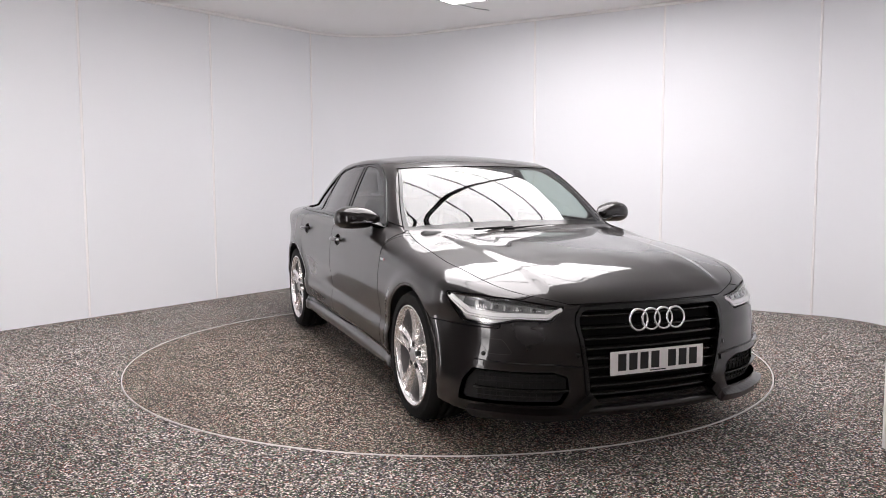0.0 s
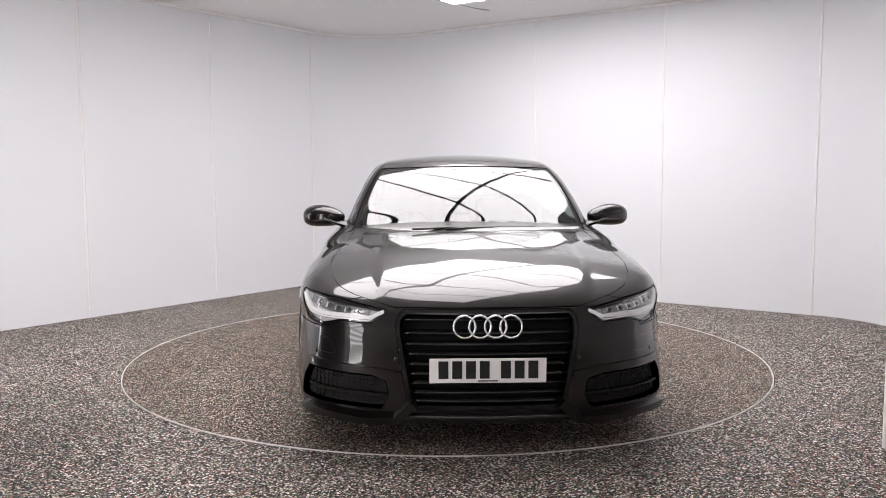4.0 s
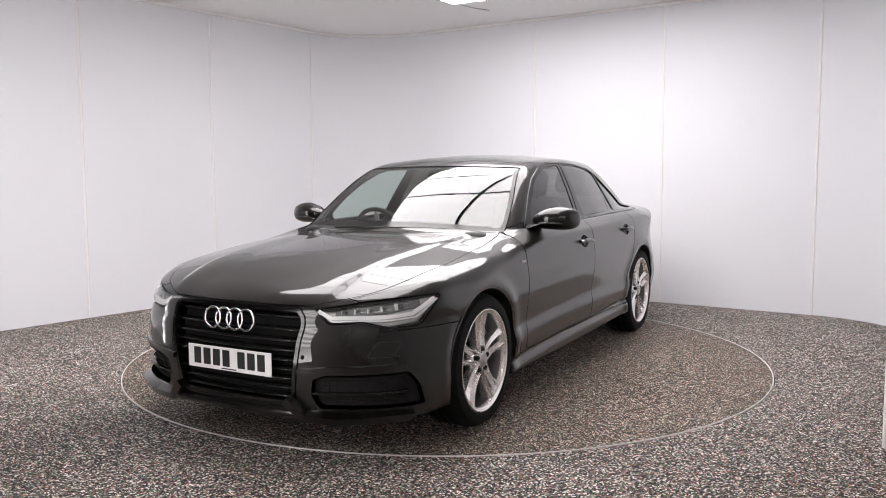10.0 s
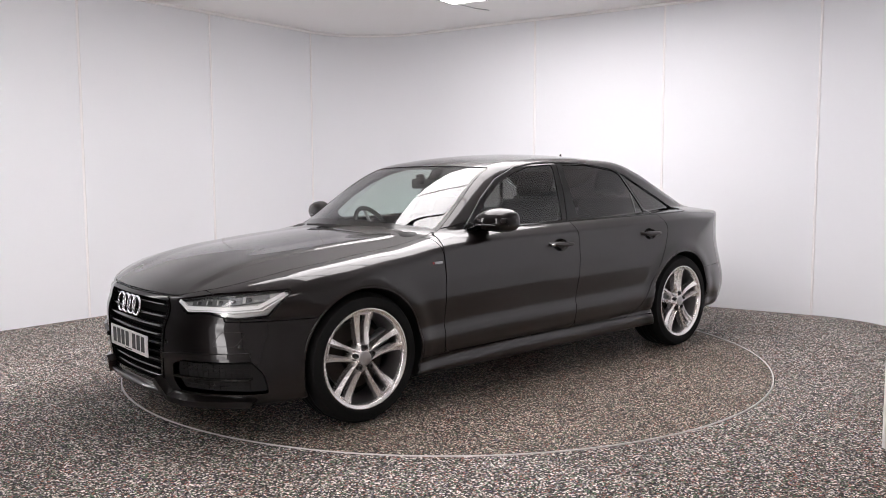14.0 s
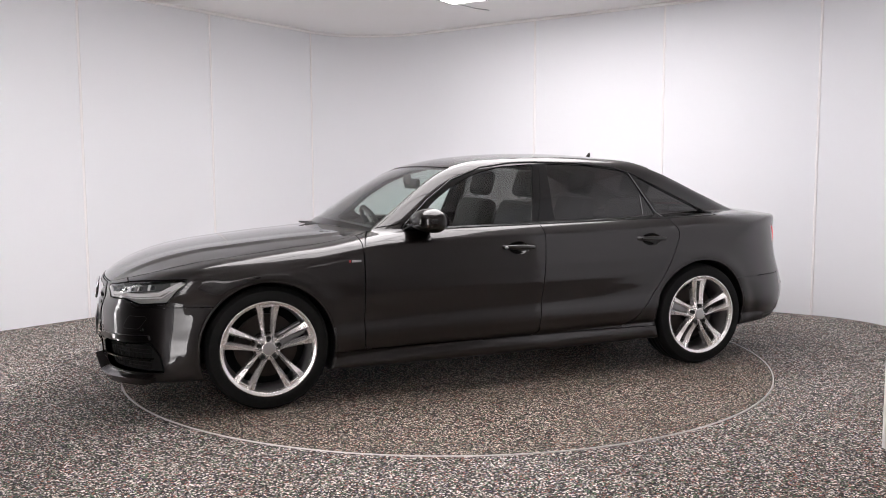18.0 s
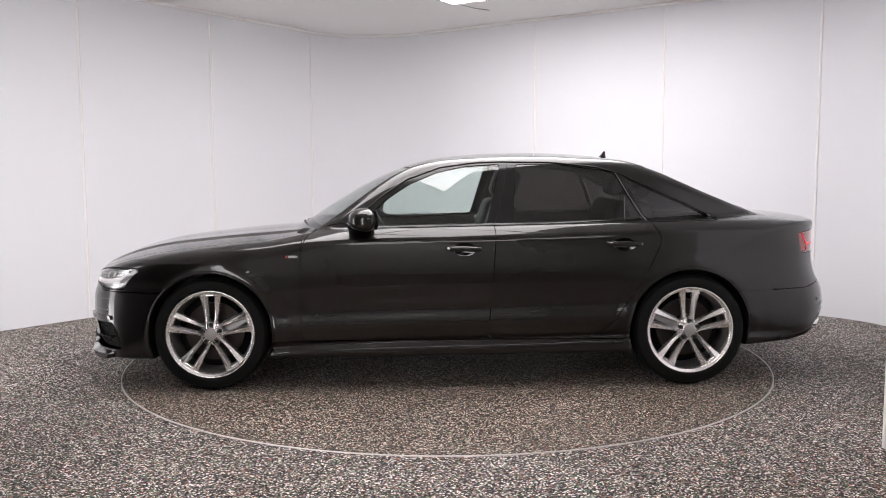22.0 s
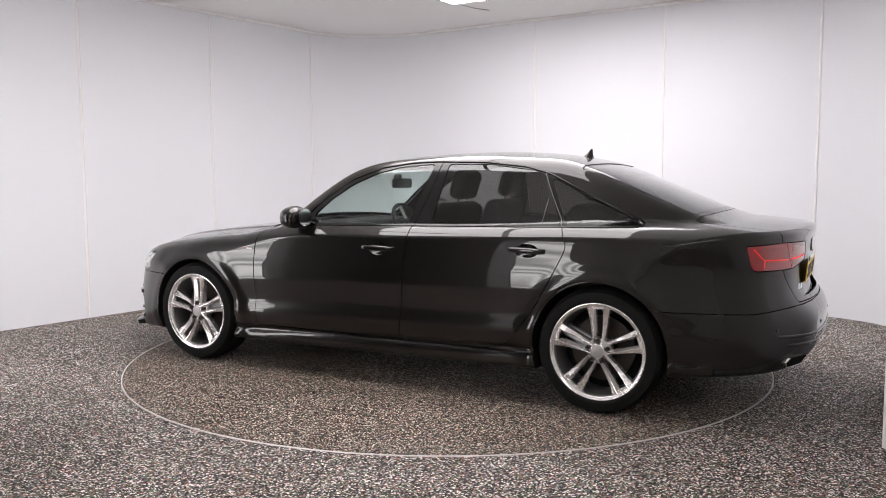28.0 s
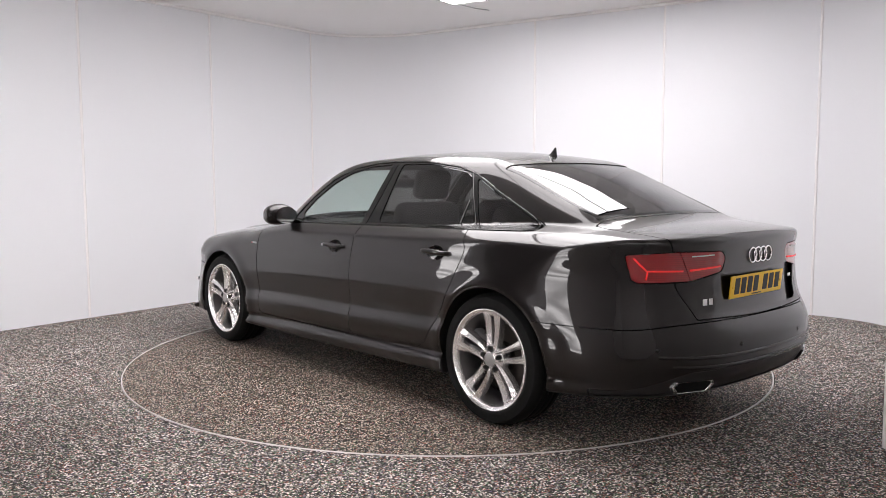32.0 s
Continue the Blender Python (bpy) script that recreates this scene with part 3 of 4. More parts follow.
def ribbon(points, normals, width, depth):
    """A slim bar along points: width along the sheet, depth along the normals."""
    bm = bmesh.new()
    rows = []
    n = len(points)
    for i, (p, nn) in enumerate(zip(points, normals)):
        d = (points[min(i + 1, n - 1)] - points[max(i - 1, 0)]).normalized()
        s = d.cross(nn).normalized() * width / 2
        k = nn.normalized() * depth
        rows.append([bm.verts.new(q) for q in (p - s, p - s * 0.8 + k, p + s * 0.8 + k, p + s)])
    for a, b in zip(rows, rows[1:]):
        for j in range(3):
            bm.faces.new((a[j], a[j + 1], b[j + 1], b[j]))
        bm.faces.new((a[3], a[0], b[0], b[3]))
    bm.faces.new(rows[0])
    bm.faces.new(rows[-1][::-1])
    bmesh.ops.recalc_face_normals(bm, faces=bm.faces)
    return bm


def dense(points, step=0.02):
    """More points along a line of corners."""
    out = []
    for a, b in zip(points, points[1:]):
        a, b = np.array(a, float), np.array(b, float)
        k = max(1, int(np.linalg.norm(b - a) / step))
        out += [tuple(a + (b - a) * i / k) for i in range(k)]
    return out + [tuple(points[-1])]


INTAKE_BLACK = grained(material("dark_intake_mesh", (0.016, 0.015, 0.015), 0.7, 0.0, 0.2), 220.0, 0.55, 0.85, 0.4)

# ---- cuts
rest = skin
wells, rest = take(rest, lambda x, y, z: arch(x, y, z) - 0.003, 0.0)
under, rest = take(rest, lambda x, y, z: z - UNDER_Z(x) - 0.012, 0.0)
for fx in (1, -1):
    for fy in (1, -1):
        piece, _ = split(wells, np.maximum(-fx * wells[0][:, 0], -fy * wells[0][:, 1]))
        panel("wheel_arch_liner", piece, BLACK_SATIN, car, "dark plastic wheel arch liner", fold=0)
panel("underbody", under, BLACK_SATIN, car, fold=0)

SCREEN_Y = curve([(0.90, 0.735), (0.965, 0.722), (1.13, 0.672), (1.24, 0.625), (1.36, 0.565)])


def screen(x, y, z):
    ay = np.abs(y)
    return np.maximum.reduce([ay - SCREEN_Y(z), 0.305 - 0.16 * y * y - x, x - 0.985 + 0.31 * y * y, 0.15 - x])


def rear_screen(x, y, z):
    ay = np.abs(y)
    return np.maximum.reduce([ay - 0.575, x + 1.262 - 0.02 * y * y, -x - 1.965 + 0.20 * y * y, 1.0 - z])


windscreen, rest = take(rest, screen)
backlight, rest = take(rest, rear_screen)
DLO = outline([(0.66, 0.972), (0.552, 1.061), (0.45, 1.151), (0.278, 1.268), (0.066, 1.345), (-0.147, 1.374), (-0.318, 1.380), (-0.645, 1.374), (-0.926, 1.344), (-1.081, 1.301),
               (-1.303, 1.195), (-1.509, 1.101), (-1.675, 1.021), (-1.64, 1.012), (-1.254, 1.004), (-0.256, 0.986), (0.476, 0.972)], 0.030)
FRONT_GLASS = outline([(0.455, 0.985), (0.52, 1.03), (0.413, 1.134), (0.262, 1.235), (0.10, 1.304), (-0.076, 1.346), (-0.300, 1.362), (-0.312, 1.352), (-0.218, 1.003), (-0.205, 0.997)], 0.025)
REAR_GLASS = outline([(-0.382, 1.008), (-0.412, 1.352), (-0.425, 1.362), (-0.70, 1.357), (-0.99, 1.318), (-1.050, 1.289), (-1.180, 1.026), (-1.165, 1.018)], 0.025)
QUARTER_GLASS = outline([(-1.098, 1.268), (-1.118, 1.270), (-1.303, 1.178), (-1.509, 1.084), (-1.625, 1.030), (-1.60, 1.024), (-1.228, 1.022), (-1.213, 1.034)], 0.020)
HEADLAMP = outline([(-1.812, 0.688), (-1.742, 0.625), (-1.545, 0.632), (-1.36, 0.603), (-1.14, 0.612), (-0.990, 0.733), (-1.01, 0.743), (-1.25, 0.737), (-1.49, 0.724)], 0.012)
GRILLE = outline([(0.375, 0.693), (0.408, 0.655), (0.412, 0.60), (0.358, 0.268), (0.325, 0.243), (-0.325, 0.243), (-0.358, 0.268), (-0.412, 0.60), (-0.408, 0.655), (-0.375, 0.693)], 0.016)
INTAKE = outline([(-1.845, 0.372), (-1.76, 0.396), (-1.24, 0.404), (-1.165, 0.345), (-1.130, 0.252), (-1.80, 0.240), (-1.85, 0.30)], 0.012)
TAILLAMP = outline([(-1.420, 0.926), (-1.76, 0.940), (-2.095, 0.934), (-2.125, 0.90), (-2.095, 0.837), (-1.86, 0.802), (-1.50, 0.797), (-1.462, 0.81)], 0.015)
FRONT_DOOR = outline([(0.912, 0.297), (0.906, 0.86), (0.88, 0.93), (0.80, 0.98), (0.60, 1.01), (-0.258, 1.02), (-0.266, 0.92), (-0.216, 0.297)], 0.050)
REAR_DOOR = outline([(-0.216, 0.297), (-0.266, 0.92), (-0.258, 1.02), (-1.205, 1.04), (-1.232, 0.99), (-1.275, 0.905), (-1.255, 0.85), (-1.195, 0.727), (-1.098, 0.558), (-0.945, 0.355), (-0.82, 0.297)], 0.050)
POCKET = outline([(0.44, 0.835), (0.44, 0.665), (0.40, 0.645), (-0.40, 0.645), (-0.44, 0.665), (-0.44, 0.835)], 0.020)
HOOD_Y = curve([(0.80, 0.70), (1.0, 0.725), (1.3, 0.75), (1.6, 0.765), (1.85, 0.74), (2.0, 0.70), (2.12, 0.62), (2.2, 0.52), (2.27, 0.40), (2.33, 0.3)])

pieces = {}
for side in (1, -1):
    def cut(value, mesh, gap=GAP, side=side):
        return take(mesh, lambda x, y, z: np.maximum(value(x, y, z), 0.05 - side * y), gap)
    lite, rest = cut(lambda x, y, z: np.maximum(within(DLO, x, z), 0.95 - z), rest)
    fg, lite = take(lite, lambda x, y, z: within(FRONT_GLASS, x, z), 0.001)
    rg, lite = take(lite, lambda x, y, z: within(REAR_GLASS, x, z), 0.001)
    qg, lite = take(lite, lambda x, y, z: within(QUARTER_GLASS, x, z), 0.001)
    lamp, rest = cut(lambda x, y, z, s=side: np.maximum(within(HEADLAMP, s * y - x, z), 1.7 - x), rest)
    tail, rest = cut(lambda x, y, z, s=side: np.maximum(within(TAILLAMP, s * y + x, z), x + 2.0), rest)
    intake, rest = cut(lambda x, y, z, s=side: np.maximum(within(INTAKE, s * y - x, z), 1.75 - x), rest)
    pieces[side] = dict(surround=lite, front=fg, rear=rg, quarter=qg, lamp=lamp, tail=tail, intake=intake)
grille_cut, rest = take(rest, lambda x, y, z: np.maximum(within(GRILLE, y, z), 2.0 - x))
pocket, rest = take(rest, lambda x, y, z: np.maximum(within(POCKET, y, z), x + 2.2), 0.0)


def hood_value(x, y, z):
    return np.maximum.reduce([np.abs(y) - HOOD_Y(x), 0.952 - 0.31 * y * y - x, 0.70 - z, x - 2.32])


def boot_value(x, y, z):
    ay = np.abs(y)
    return np.maximum.reduce([ay - 0.60 - 0.02 * smooth(z, 0.9, 1.0) + 0.08 * smooth(-z, -0.80, -0.62), x + 1.985 - 0.20 * y * y, 0.617 + 0.02 * ay - z])


def bumper_front_value(x, y, z):
    return np.maximum(np.minimum(z - 0.594, 2.225 - x - 0.10 * np.abs(y)), 1.55 - x)


def bumper_rear_value(x, y, z):
    return np.maximum(z - 0.585 - 0.03 * smooth(-x, 2.2, 2.45), x + 1.5)


def fender_value(x, y, z):
    return np.maximum.reduce([0.909 - x, z - 0.985, 0.3 - np.abs(y)])


hood, rest = take(rest, hood_value)
boot, rest = take(rest, boot_value)
bumper_front, rest = take(rest, bumper_front_value)
bumper_rear, rest = take(rest, bumper_rear_value)
for side in (1, -1):
    d1, rest = take(rest, lambda x, y, z: np.maximum(within(FRONT_DOOR, x, z), 0.3 - side * y))
    d2, rest = take(rest, lambda x, y, z: np.maximum(within(REAR_DOOR, x, z), 0.3 - side * y))
    skirt, rest = take(rest, lambda x, y, z: np.maximum.reduce([z - 0.293, np.abs(x) - 1.15, 0.3 - side * y]))
    fender, rest = take(rest, lambda x, y, z: np.maximum(fender_value(x, y, z), 0.3 - side * y))
    pieces[side].update(front_door=d1, rear_door=d2, skirt=skirt, fender=fender)

HANDLES = ((-0.075, 0.847, "front_door"), (-1.045, 0.870, "rear_door"))
SCOOP_A, SCOOP_B = 0.072, 0.040
for side in (1, -1):
    for hx, hz, key in HANDLES:
        _, pieces[side][key] = take(pieces[side][key], lambda x, y, z: (np.hypot((x - hx) / SCOOP_A, (z - hz) / SCOOP_B) - 1) * SCOOP_B, 0.0)


def scoop(hx, hz, side):
    """An oval bowl sunk into the door behind a handle."""
    bm = bmesh.new()
    rows = []
    for r in (1.03, 0.94, 0.82, 0.66, 0.48, 0.28, 0.1):
        row = []
        for a in np.linspace(0, 2 * math.pi, 29)[:-1]:
            x, z = hx + SCOOP_A * r * math.cos(a), hz + SCOOP_B * r * math.sin(a)
            q = on_skin((x, 0.3, z), (0, 1, 0))[0]
            row.append(bm.verts.new((x, side * (q.y - 0.030 * max(0.0, 1 - r * r) - 0.0012), z)))
        rows.append(row)
    for a, b in zip(rows, rows[1:]):
        for j in range(28):
            bm.faces.new((a[j], a[(j + 1) % 28], b[(j + 1) % 28], b[j]))
    bm.faces.new(rows[-1])
    bmesh.ops.recalc_face_normals(bm, faces=bm.faces)
    if sum(f.normal.y for f in bm.faces) * side < 0:
        bmesh.ops.reverse_faces(bm, faces=bm.faces)
    return bm


panel("body", rest, PAINT, car, "gloss black roof, pillars and rear wings")
panel("bonnet", hood, PAINT, car)
boot_lid = panel("boot_lid", boot, PAINT, car)
bf = panel("front_bumper", bumper_front, PAINT, car)
valance, bumper_rear = take(bumper_rear, lambda x, y, z: np.maximum(z - 0.395 + 0.10 * smooth(np.abs(y), 0.55, 0.85), x + 2.05))
br = panel("rear_bumper", bumper_rear, PAINT, car)
panel("rear_valance", valance, BLACK_SATIN, br, "satin black lower valance", push=0.006)

def liner():
    """A dark inner shell behind the panels, open at every window."""
    m = skin
    for value in (screen, rear_screen):
        _, m = take(m, lambda x, y, z: value(x, y, z) - 0.02, 0.0)
    _, m = take(m, lambda x, y, z: np.maximum(within(DLO, x, z) - 0.012, 0.95 - z), 0.0)
    _, m = take(m, lambda x, y, z: arch(x, y, z) - 0.01, 0.0)
    _, m = take(m, lambda x, y, z: np.maximum(1.75 - x, z - 0.80), 0.0)
    _, m = take(m, lambda x, y, z: np.maximum(x + 2.0, -1.0 - z), 0.0)
    panel("inner_shell", m, LEATHER, car, "dark cabin lining", fold=0, push=0.03)


liner()

# ---- windows
ws, frit = take(windscreen, lambda x, y, z: screen(x, y, z) + 0.022 + 0.03 * smooth(x, 0.72, 0.95), 0.0)
wscreen = panel("windscreen", ws, PANE_SCREEN, car, "greenish windscreen glass", fold=0, push=0.004)
panel("black_border", frit, BLACK_GLOSS, wscreen, "black enamel border", fold=0.004, push=0.004)
bl, frit = take(backlight, lambda x, y, z: rear_screen(x, y, z) + 0.025, 0.0)
bwin = panel("rear_window", bl, PANE_DARK, car, "dark tinted rear window", fold=0, push=0.004)
panel("black_border", frit, BLACK_GLOSS, bwin, "black enamel border", fold=0.004, push=0.004)
CHROME_GREY = material("satin_steel", (0.55, 0.55, 0.56), 0.3, 1.0)
# grey for the glint on the rear door's glossy edges
GLINT_GREY = material("glint_grey", (0.30, 0.30, 0.30), 0.35, 0.7)
PROJECTOR = material("smoky_projector", (0.10, 0.10, 0.105), 0.06, 0.5)
LAMP_WHITE = material("light_guide", (0.92, 0.92, 0.93), 0.25)
LAMP_SILVER = material("lamp_silver", (0.82, 0.81, 0.81), 0.25, 0.4)
LAMP_DARK = material("lamp_chamber_grey", (0.30, 0.30, 0.305), 0.25, 0.6)
for side in (1, -1):
    q = pieces[side]
    panel("fender", q["fender"], PAINT, car)
    panel("side_skirt", q["skirt"], PAINT, car)
    fd = panel("front_door", q["front_door"], PAINT, car)
    rd = panel("rear_door", q["rear_door"], PAINT, car)
    sur = panel("window_surround", q["surround"], BLACK_GLOSS, car, "gloss black window frame and pillar trim", push=0.001)
    for name, key, mat, owner, lab in (("door_window", "front", PANE, fd, "clear door glass"), ("door_window", "rear", PANE_DARK, rd, "dark privacy glass"),
                                       ("quarter_window", "quarter", PANE_DARK, car, "dark privacy glass")):
        panel(name, q[key], mat, owner, lab, fold=0.0, push=0.005)
    # belt moulding under the windows
    pts, nor = [], []
    for x in np.linspace(0.60, -1.62, 60):
        z = float(np.interp(x, [-1.62, -1.25, -0.25, 0.6], [1.012, 1.004, 0.986, 0.970]))
        p, n = on_skin((x, 0.3, z), (0, 1, 0))
        pts.append(Vector((p.x, side * p.y, p.z)) - Vector((n.x, side * n.y, n.z)) * 0.003)
        nor.append(Vector((n.x, side * n.y, n.z)))
    part("belt_moulding", ribbon(pts, nor, 0.014, 0.007), BLACK_GLOSS, sur, smooth=True)
    # painted glints along the rear door's edge on the pillar and the window divider, and the seam between the two
    # doors' frames
    for nm, line, wide, mat in (("pillar_seam", [(-1.045, 1.312), (-1.117, 1.170), (-1.206, 1.012)], 0.003, GLINT_GREY),
                                ("frame_glint", [(-1.095, 1.154), (-1.080, 1.026)], 0.003, GLINT_GREY),
                                ("pillar_seam", [(-0.364, 1.376), (-0.322, 1.171), (-0.264, 0.996)], 0.003, INTAKE_BLACK)):
        hits = [on_skin((x, 0.3, z), (0, 1, 0)) for x, z in dense(line, 0.03)]
        nor = [Vector((n.x, side * n.y, n.z)) for p, n in hits]
        pts = [Vector((p.x, side * p.y, p.z)) - n * 0.001 for (p, _), n in zip(hits, nor)]
        part(nm, ribbon(pts, nor, wide, 0.003), mat, sur)
    # handles over scooped grips
    for owner, hx, hz in ((fd, -0.075, 0.853), (rd, -1.045, 0.876)):
        p, n = on_skin((hx, 0.3, hz), (0, 1, 0))
        bm = bmesh.new()
        rows = []
        for i in range(17):
            t = i / 16 * 2 - 1
            out = 0.040 * (1 - t ** 6) ** 0.5 + 0.002 if abs(t) < 1 else 0.002
            hgt = 0.0175 * (1 - 0.40 * t * t)
            c = Vector((hx - 0.112 * t, 0, hz - 0.003 * t))
            yy = on_skin((c.x, 0.3, c.z), (0, 1, 0))[0].y
            rows.append([bm.verts.new((c.x, side * (yy + out * k), c.z + hgt * j)) for k, j in ((0.45, -0.95), (0.8, -0.9), (0.97, -0.45), (1.0, 0.2), (0.85, 0.75), (0.45, 0.95))])
        for a, b in zip(rows, rows[1:]):
            for j in range(5):
                bm.faces.new((a[j], a[j + 1], b[j + 1], b[j]))
            bm.faces.new((a[5], a[0], b[0], b[5]))
        bmesh.ops.recalc_face_normals(bm, faces=bm.faces)
        part("door_handle", bm, PAINT, owner, "gloss black pull handle", smooth=True)
        part("handle_scoop", scoop(hx, hz - 0.006, side), BLACK_GLOSS, owner, "scooped gloss black grip", smooth=True)
        if hx > -0.5:
            m = Matrix.Translation((hx + 0.098, side * (p.y + 0.030), hz)) @ Matrix.Rotation(-side * math.pi / 2, 4, "X")
            bm = lathe([(0, 0.006), (0.007, 0.006), (0.0085, 0.004), (0.0085, -0.012)], 16)
            bm.transform(m)
            part("lock_cover", bm, CHROME_GREY, owner, "small round lock cover", smooth=True)

    # head lamp: lens, housing, light guides, projector units
    lamp = panel("headlamp", q["lamp"], LENS, car, "clear headlamp with stepped silver light guides", fold=0.0, push=0.003)
    panel("lamp_housing", q["lamp"], LAMP_SILVER, lamp, fold=-0.025, push=0.030)
    bez, _ = split(q["lamp"], -(within(HEADLAMP, side * q["lamp"][0][:, 1] - q["lamp"][0][:, 0], q["lamp"][0][:, 2]) + 0.009))
    panel("lamp_bezel", bez, BLACK_GLOSS, lamp, "black outer edge", fold=0.01, push=0.006)

    def strip_in_lamp(name, line, wide, dep, mat, label, thick=0.006):
        pl = dense(line, 0.03)
        pts = [front_point(w, z, dep, side) for w, z in pl]
        nor = [(front_point(w, z, 0.0, side) - front_point(w, z, 0.02, side)) for w, z in pl]
        return part(name, ribbon(pts, nor, wide, thick), mat, lamp, label, smooth=False)

    # the dark chamber above, the stepped guide below it, and the indicator's corner under the guide
    strip_in_lamp("lamp_chamber", [(-1.70, 0.682), (-1.50, 0.690), (-1.30, 0.702), (-1.13, 0.715)], 0.040, 0.028, LAMP_DARK, "dark chamber round the projectors")
    strip_in_lamp("light_guide", [(-1.795, 0.683), (-1.725, 0.652), (-1.56, 0.656), (-1.38, 0.655), (-1.20, 0.664), (-1.035, 0.727)], 0.021, 0.012, LAMP_WHITE, "frosted white light guide", 0.010)
    strip_in_lamp("light_guide", [(-1.765, 0.664), (-1.715, 0.637), (-1.55, 0.643), (-1.38, 0.640), (-1.175, 0.648), (-1.015, 0.722)], 0.008, 0.010, LAMP_WHITE, "frosted white light guide", 0.008)
    strip_in_lamp("indicator_reflector", [(-1.47, 0.632), (-1.36, 0.622), (-1.20, 0.628), (-1.13, 0.640)], 0.018, 0.024, LAMP_SILVER, "silver indicator reflector")
    strip_in_lamp("lamp_trim", [(-1.78, 0.692), (-1.60, 0.706), (-1.40, 0.718), (-1.12, 0.733)], 0.005, 0.022, CHROME, "slim chrome trim")
    for w, z, r in ((-1.64, 0.683, 0.012), (-1.555, 0.688, 0.013), (-1.47, 0.692, 0.013), (-1.38, 0.698, 0.014), (-1.27, 0.704, 0.017)):
        p, n = front_point(w, z, 0.026, side), front_point(w, z, 0.0, side) - front_point(w, z, 0.03, side)
        mm = Matrix.Translation(p) @ n.to_track_quat("Z", "Y").to_matrix().to_4x4()
        part("projector_frame", box(r * 4.0, r * 2.0, 0.012, mm @ Matrix.Translation((0, 0, -0.010)) @ Matrix.Rotation(0.45, 4, "Y"), 0.003, 1), LAMP_SILVER, lamp, "silver projector frame")
        bm = lathe([(0, 0.008), (r * 0.5, 0.006), (r * 0.75, 0.003), (r * 0.85, -0.002)], 18)
        bm.transform(mm @ Matrix.Translation((0, 0, 0.003)) @ Matrix.Diagonal((1.15, 0.95, 1, 1)))
        part("projector", bm, PROJECTOR, lamp, "small smoky projector lens", smooth=True)

    # lower air intake: a deep dark mouth with mesh bars and one bright slat
    mouth = panel("air_intake", q["intake"], INTAKE_BLACK, car, "dark recessed lower air intake", fold=-0.034, push=0.034)

    def on_corner(name, line, wide, dep, thick, mat, owner, label="", step=0.035):
        pl = dense(line, step)
        pts = [front_point(w, zz, dep, side) for w, zz in pl]
        nor = [front_point(w, zz, 0.0, side) - front_point(w, zz, 0.02, side) for w, zz in pl]
        return part(name, ribbon(pts, nor, wide, thick), mat, owner, label, smooth=False)

    for z in (0.268, 0.289, 0.338, 0.358, 0.378):
        on_corner("mesh_bar", [(-1.80, z), (-1.22, z + 0.008)], 0.005, 0.033, 0.006, INTAKE_BLACK, mouth)
    for w in np.arange(-1.76, -1.20, 0.045):
        on_corner("mesh_bar", [(w, 0.256), (w, 0.388)], 0.004, 0.033, 0.004, INTAKE_BLACK, mouth, step=0.06)
    on_corner("slat", [(-1.85, 0.308), (-1.18, 0.320)], 0.012, 0.016, 0.016, BLACK_GLOSS, mouth, "gloss black slat")
    # the brow over the intake, sweeping down behind it to the wheel opening
    on_corner("intake_brow", [(-1.93, 0.405), (-1.76, 0.424), (-1.40, 0.432), (-1.22, 0.436), (-1.13, 0.400), (-1.06, 0.33), (-1.00, 0.262)], 0.030, 0.003, 0.017, PAINT, bf, "gloss black brow over the intake")
    # splitter blade under the intake; its inner end turns up beside the grille
    on_corner("splitter_blade", [(-1.985, 0.278), (-1.925, 0.236), (-1.875, 0.207), (-1.70, 0.205), (-1.46, 0.212), (-1.20, 0.216), (-0.945, 0.222)], 0.046, 0.004, 0.046, PAINT, bf, "gloss black splitter blade")

    # seam of the washer cover
    c = [(-1.50, 0.478), (-1.36, 0.478), (-1.335, 0.49), (-1.285, 0.535), (-1.30, 0.546), (-1.44, 0.546), (-1.465, 0.532), (-1.51, 0.490), (-1.50, 0.478)]
    pl = dense(c, 0.02)
    pts = [front_point(w, zz, 0.0, side) for w, zz in pl]
    nor = [front_point(w, zz, 0.0, side) - front_point(w, zz, 0.02, side) for w, zz in pl]
    part("washer_cover_seam", ribbon(pts, nor, 0.0028, 0.0005), BLACK_SATIN, bf)

    # tail lamp in two pieces: on the wing and on the boot lid
    RED = material("red_lens", (0.27, 0.008, 0.012), 0.06)
    ribs = node(RED, "ShaderNodeTexWave", Scale=34.0, Distortion=0.0)
    ribs.bands_direction = "Z"
    wire(RED, node(RED, "ShaderNodeTexCoord").outputs["Object"], ribs.inputs["Vector"])
    wire(RED, ramp(RED, ribs.outputs["Fac"], [(0.0, (0.25, 0.007, 0.010)), (1.0, (0.33, 0.010, 0.014))]), bsdf(RED).inputs["Base Color"])
    bsdf(RED).inputs["Coat Weight"].default_value = 1.0
    RED_BAR = material("glowing_red_bar", (0.75, 0.03, 0.035), 0.15)
    # a weak red glow is added to brighten the bars
    bsdf(RED_BAR).inputs["Emission Color"].default_value = (1.0, 0.03, 0.03, 1)
    bsdf(RED_BAR).inputs["Emission Strength"].default_value = 0.30
    wing, lid = take(q["tail"], lambda x, y, z: -(side * y + x) - 1.78 - 0.58 * (0.933 - z))
    tl = panel("tail_lamp", wing, RED, car, "red tail lamp on the rear wing", fold=0.02, push=0.001)
    tl2 = panel("tail_lamp_inner", lid, RED, car, "red tail lamp on the boot lid", fold=0.02, push=0.001)
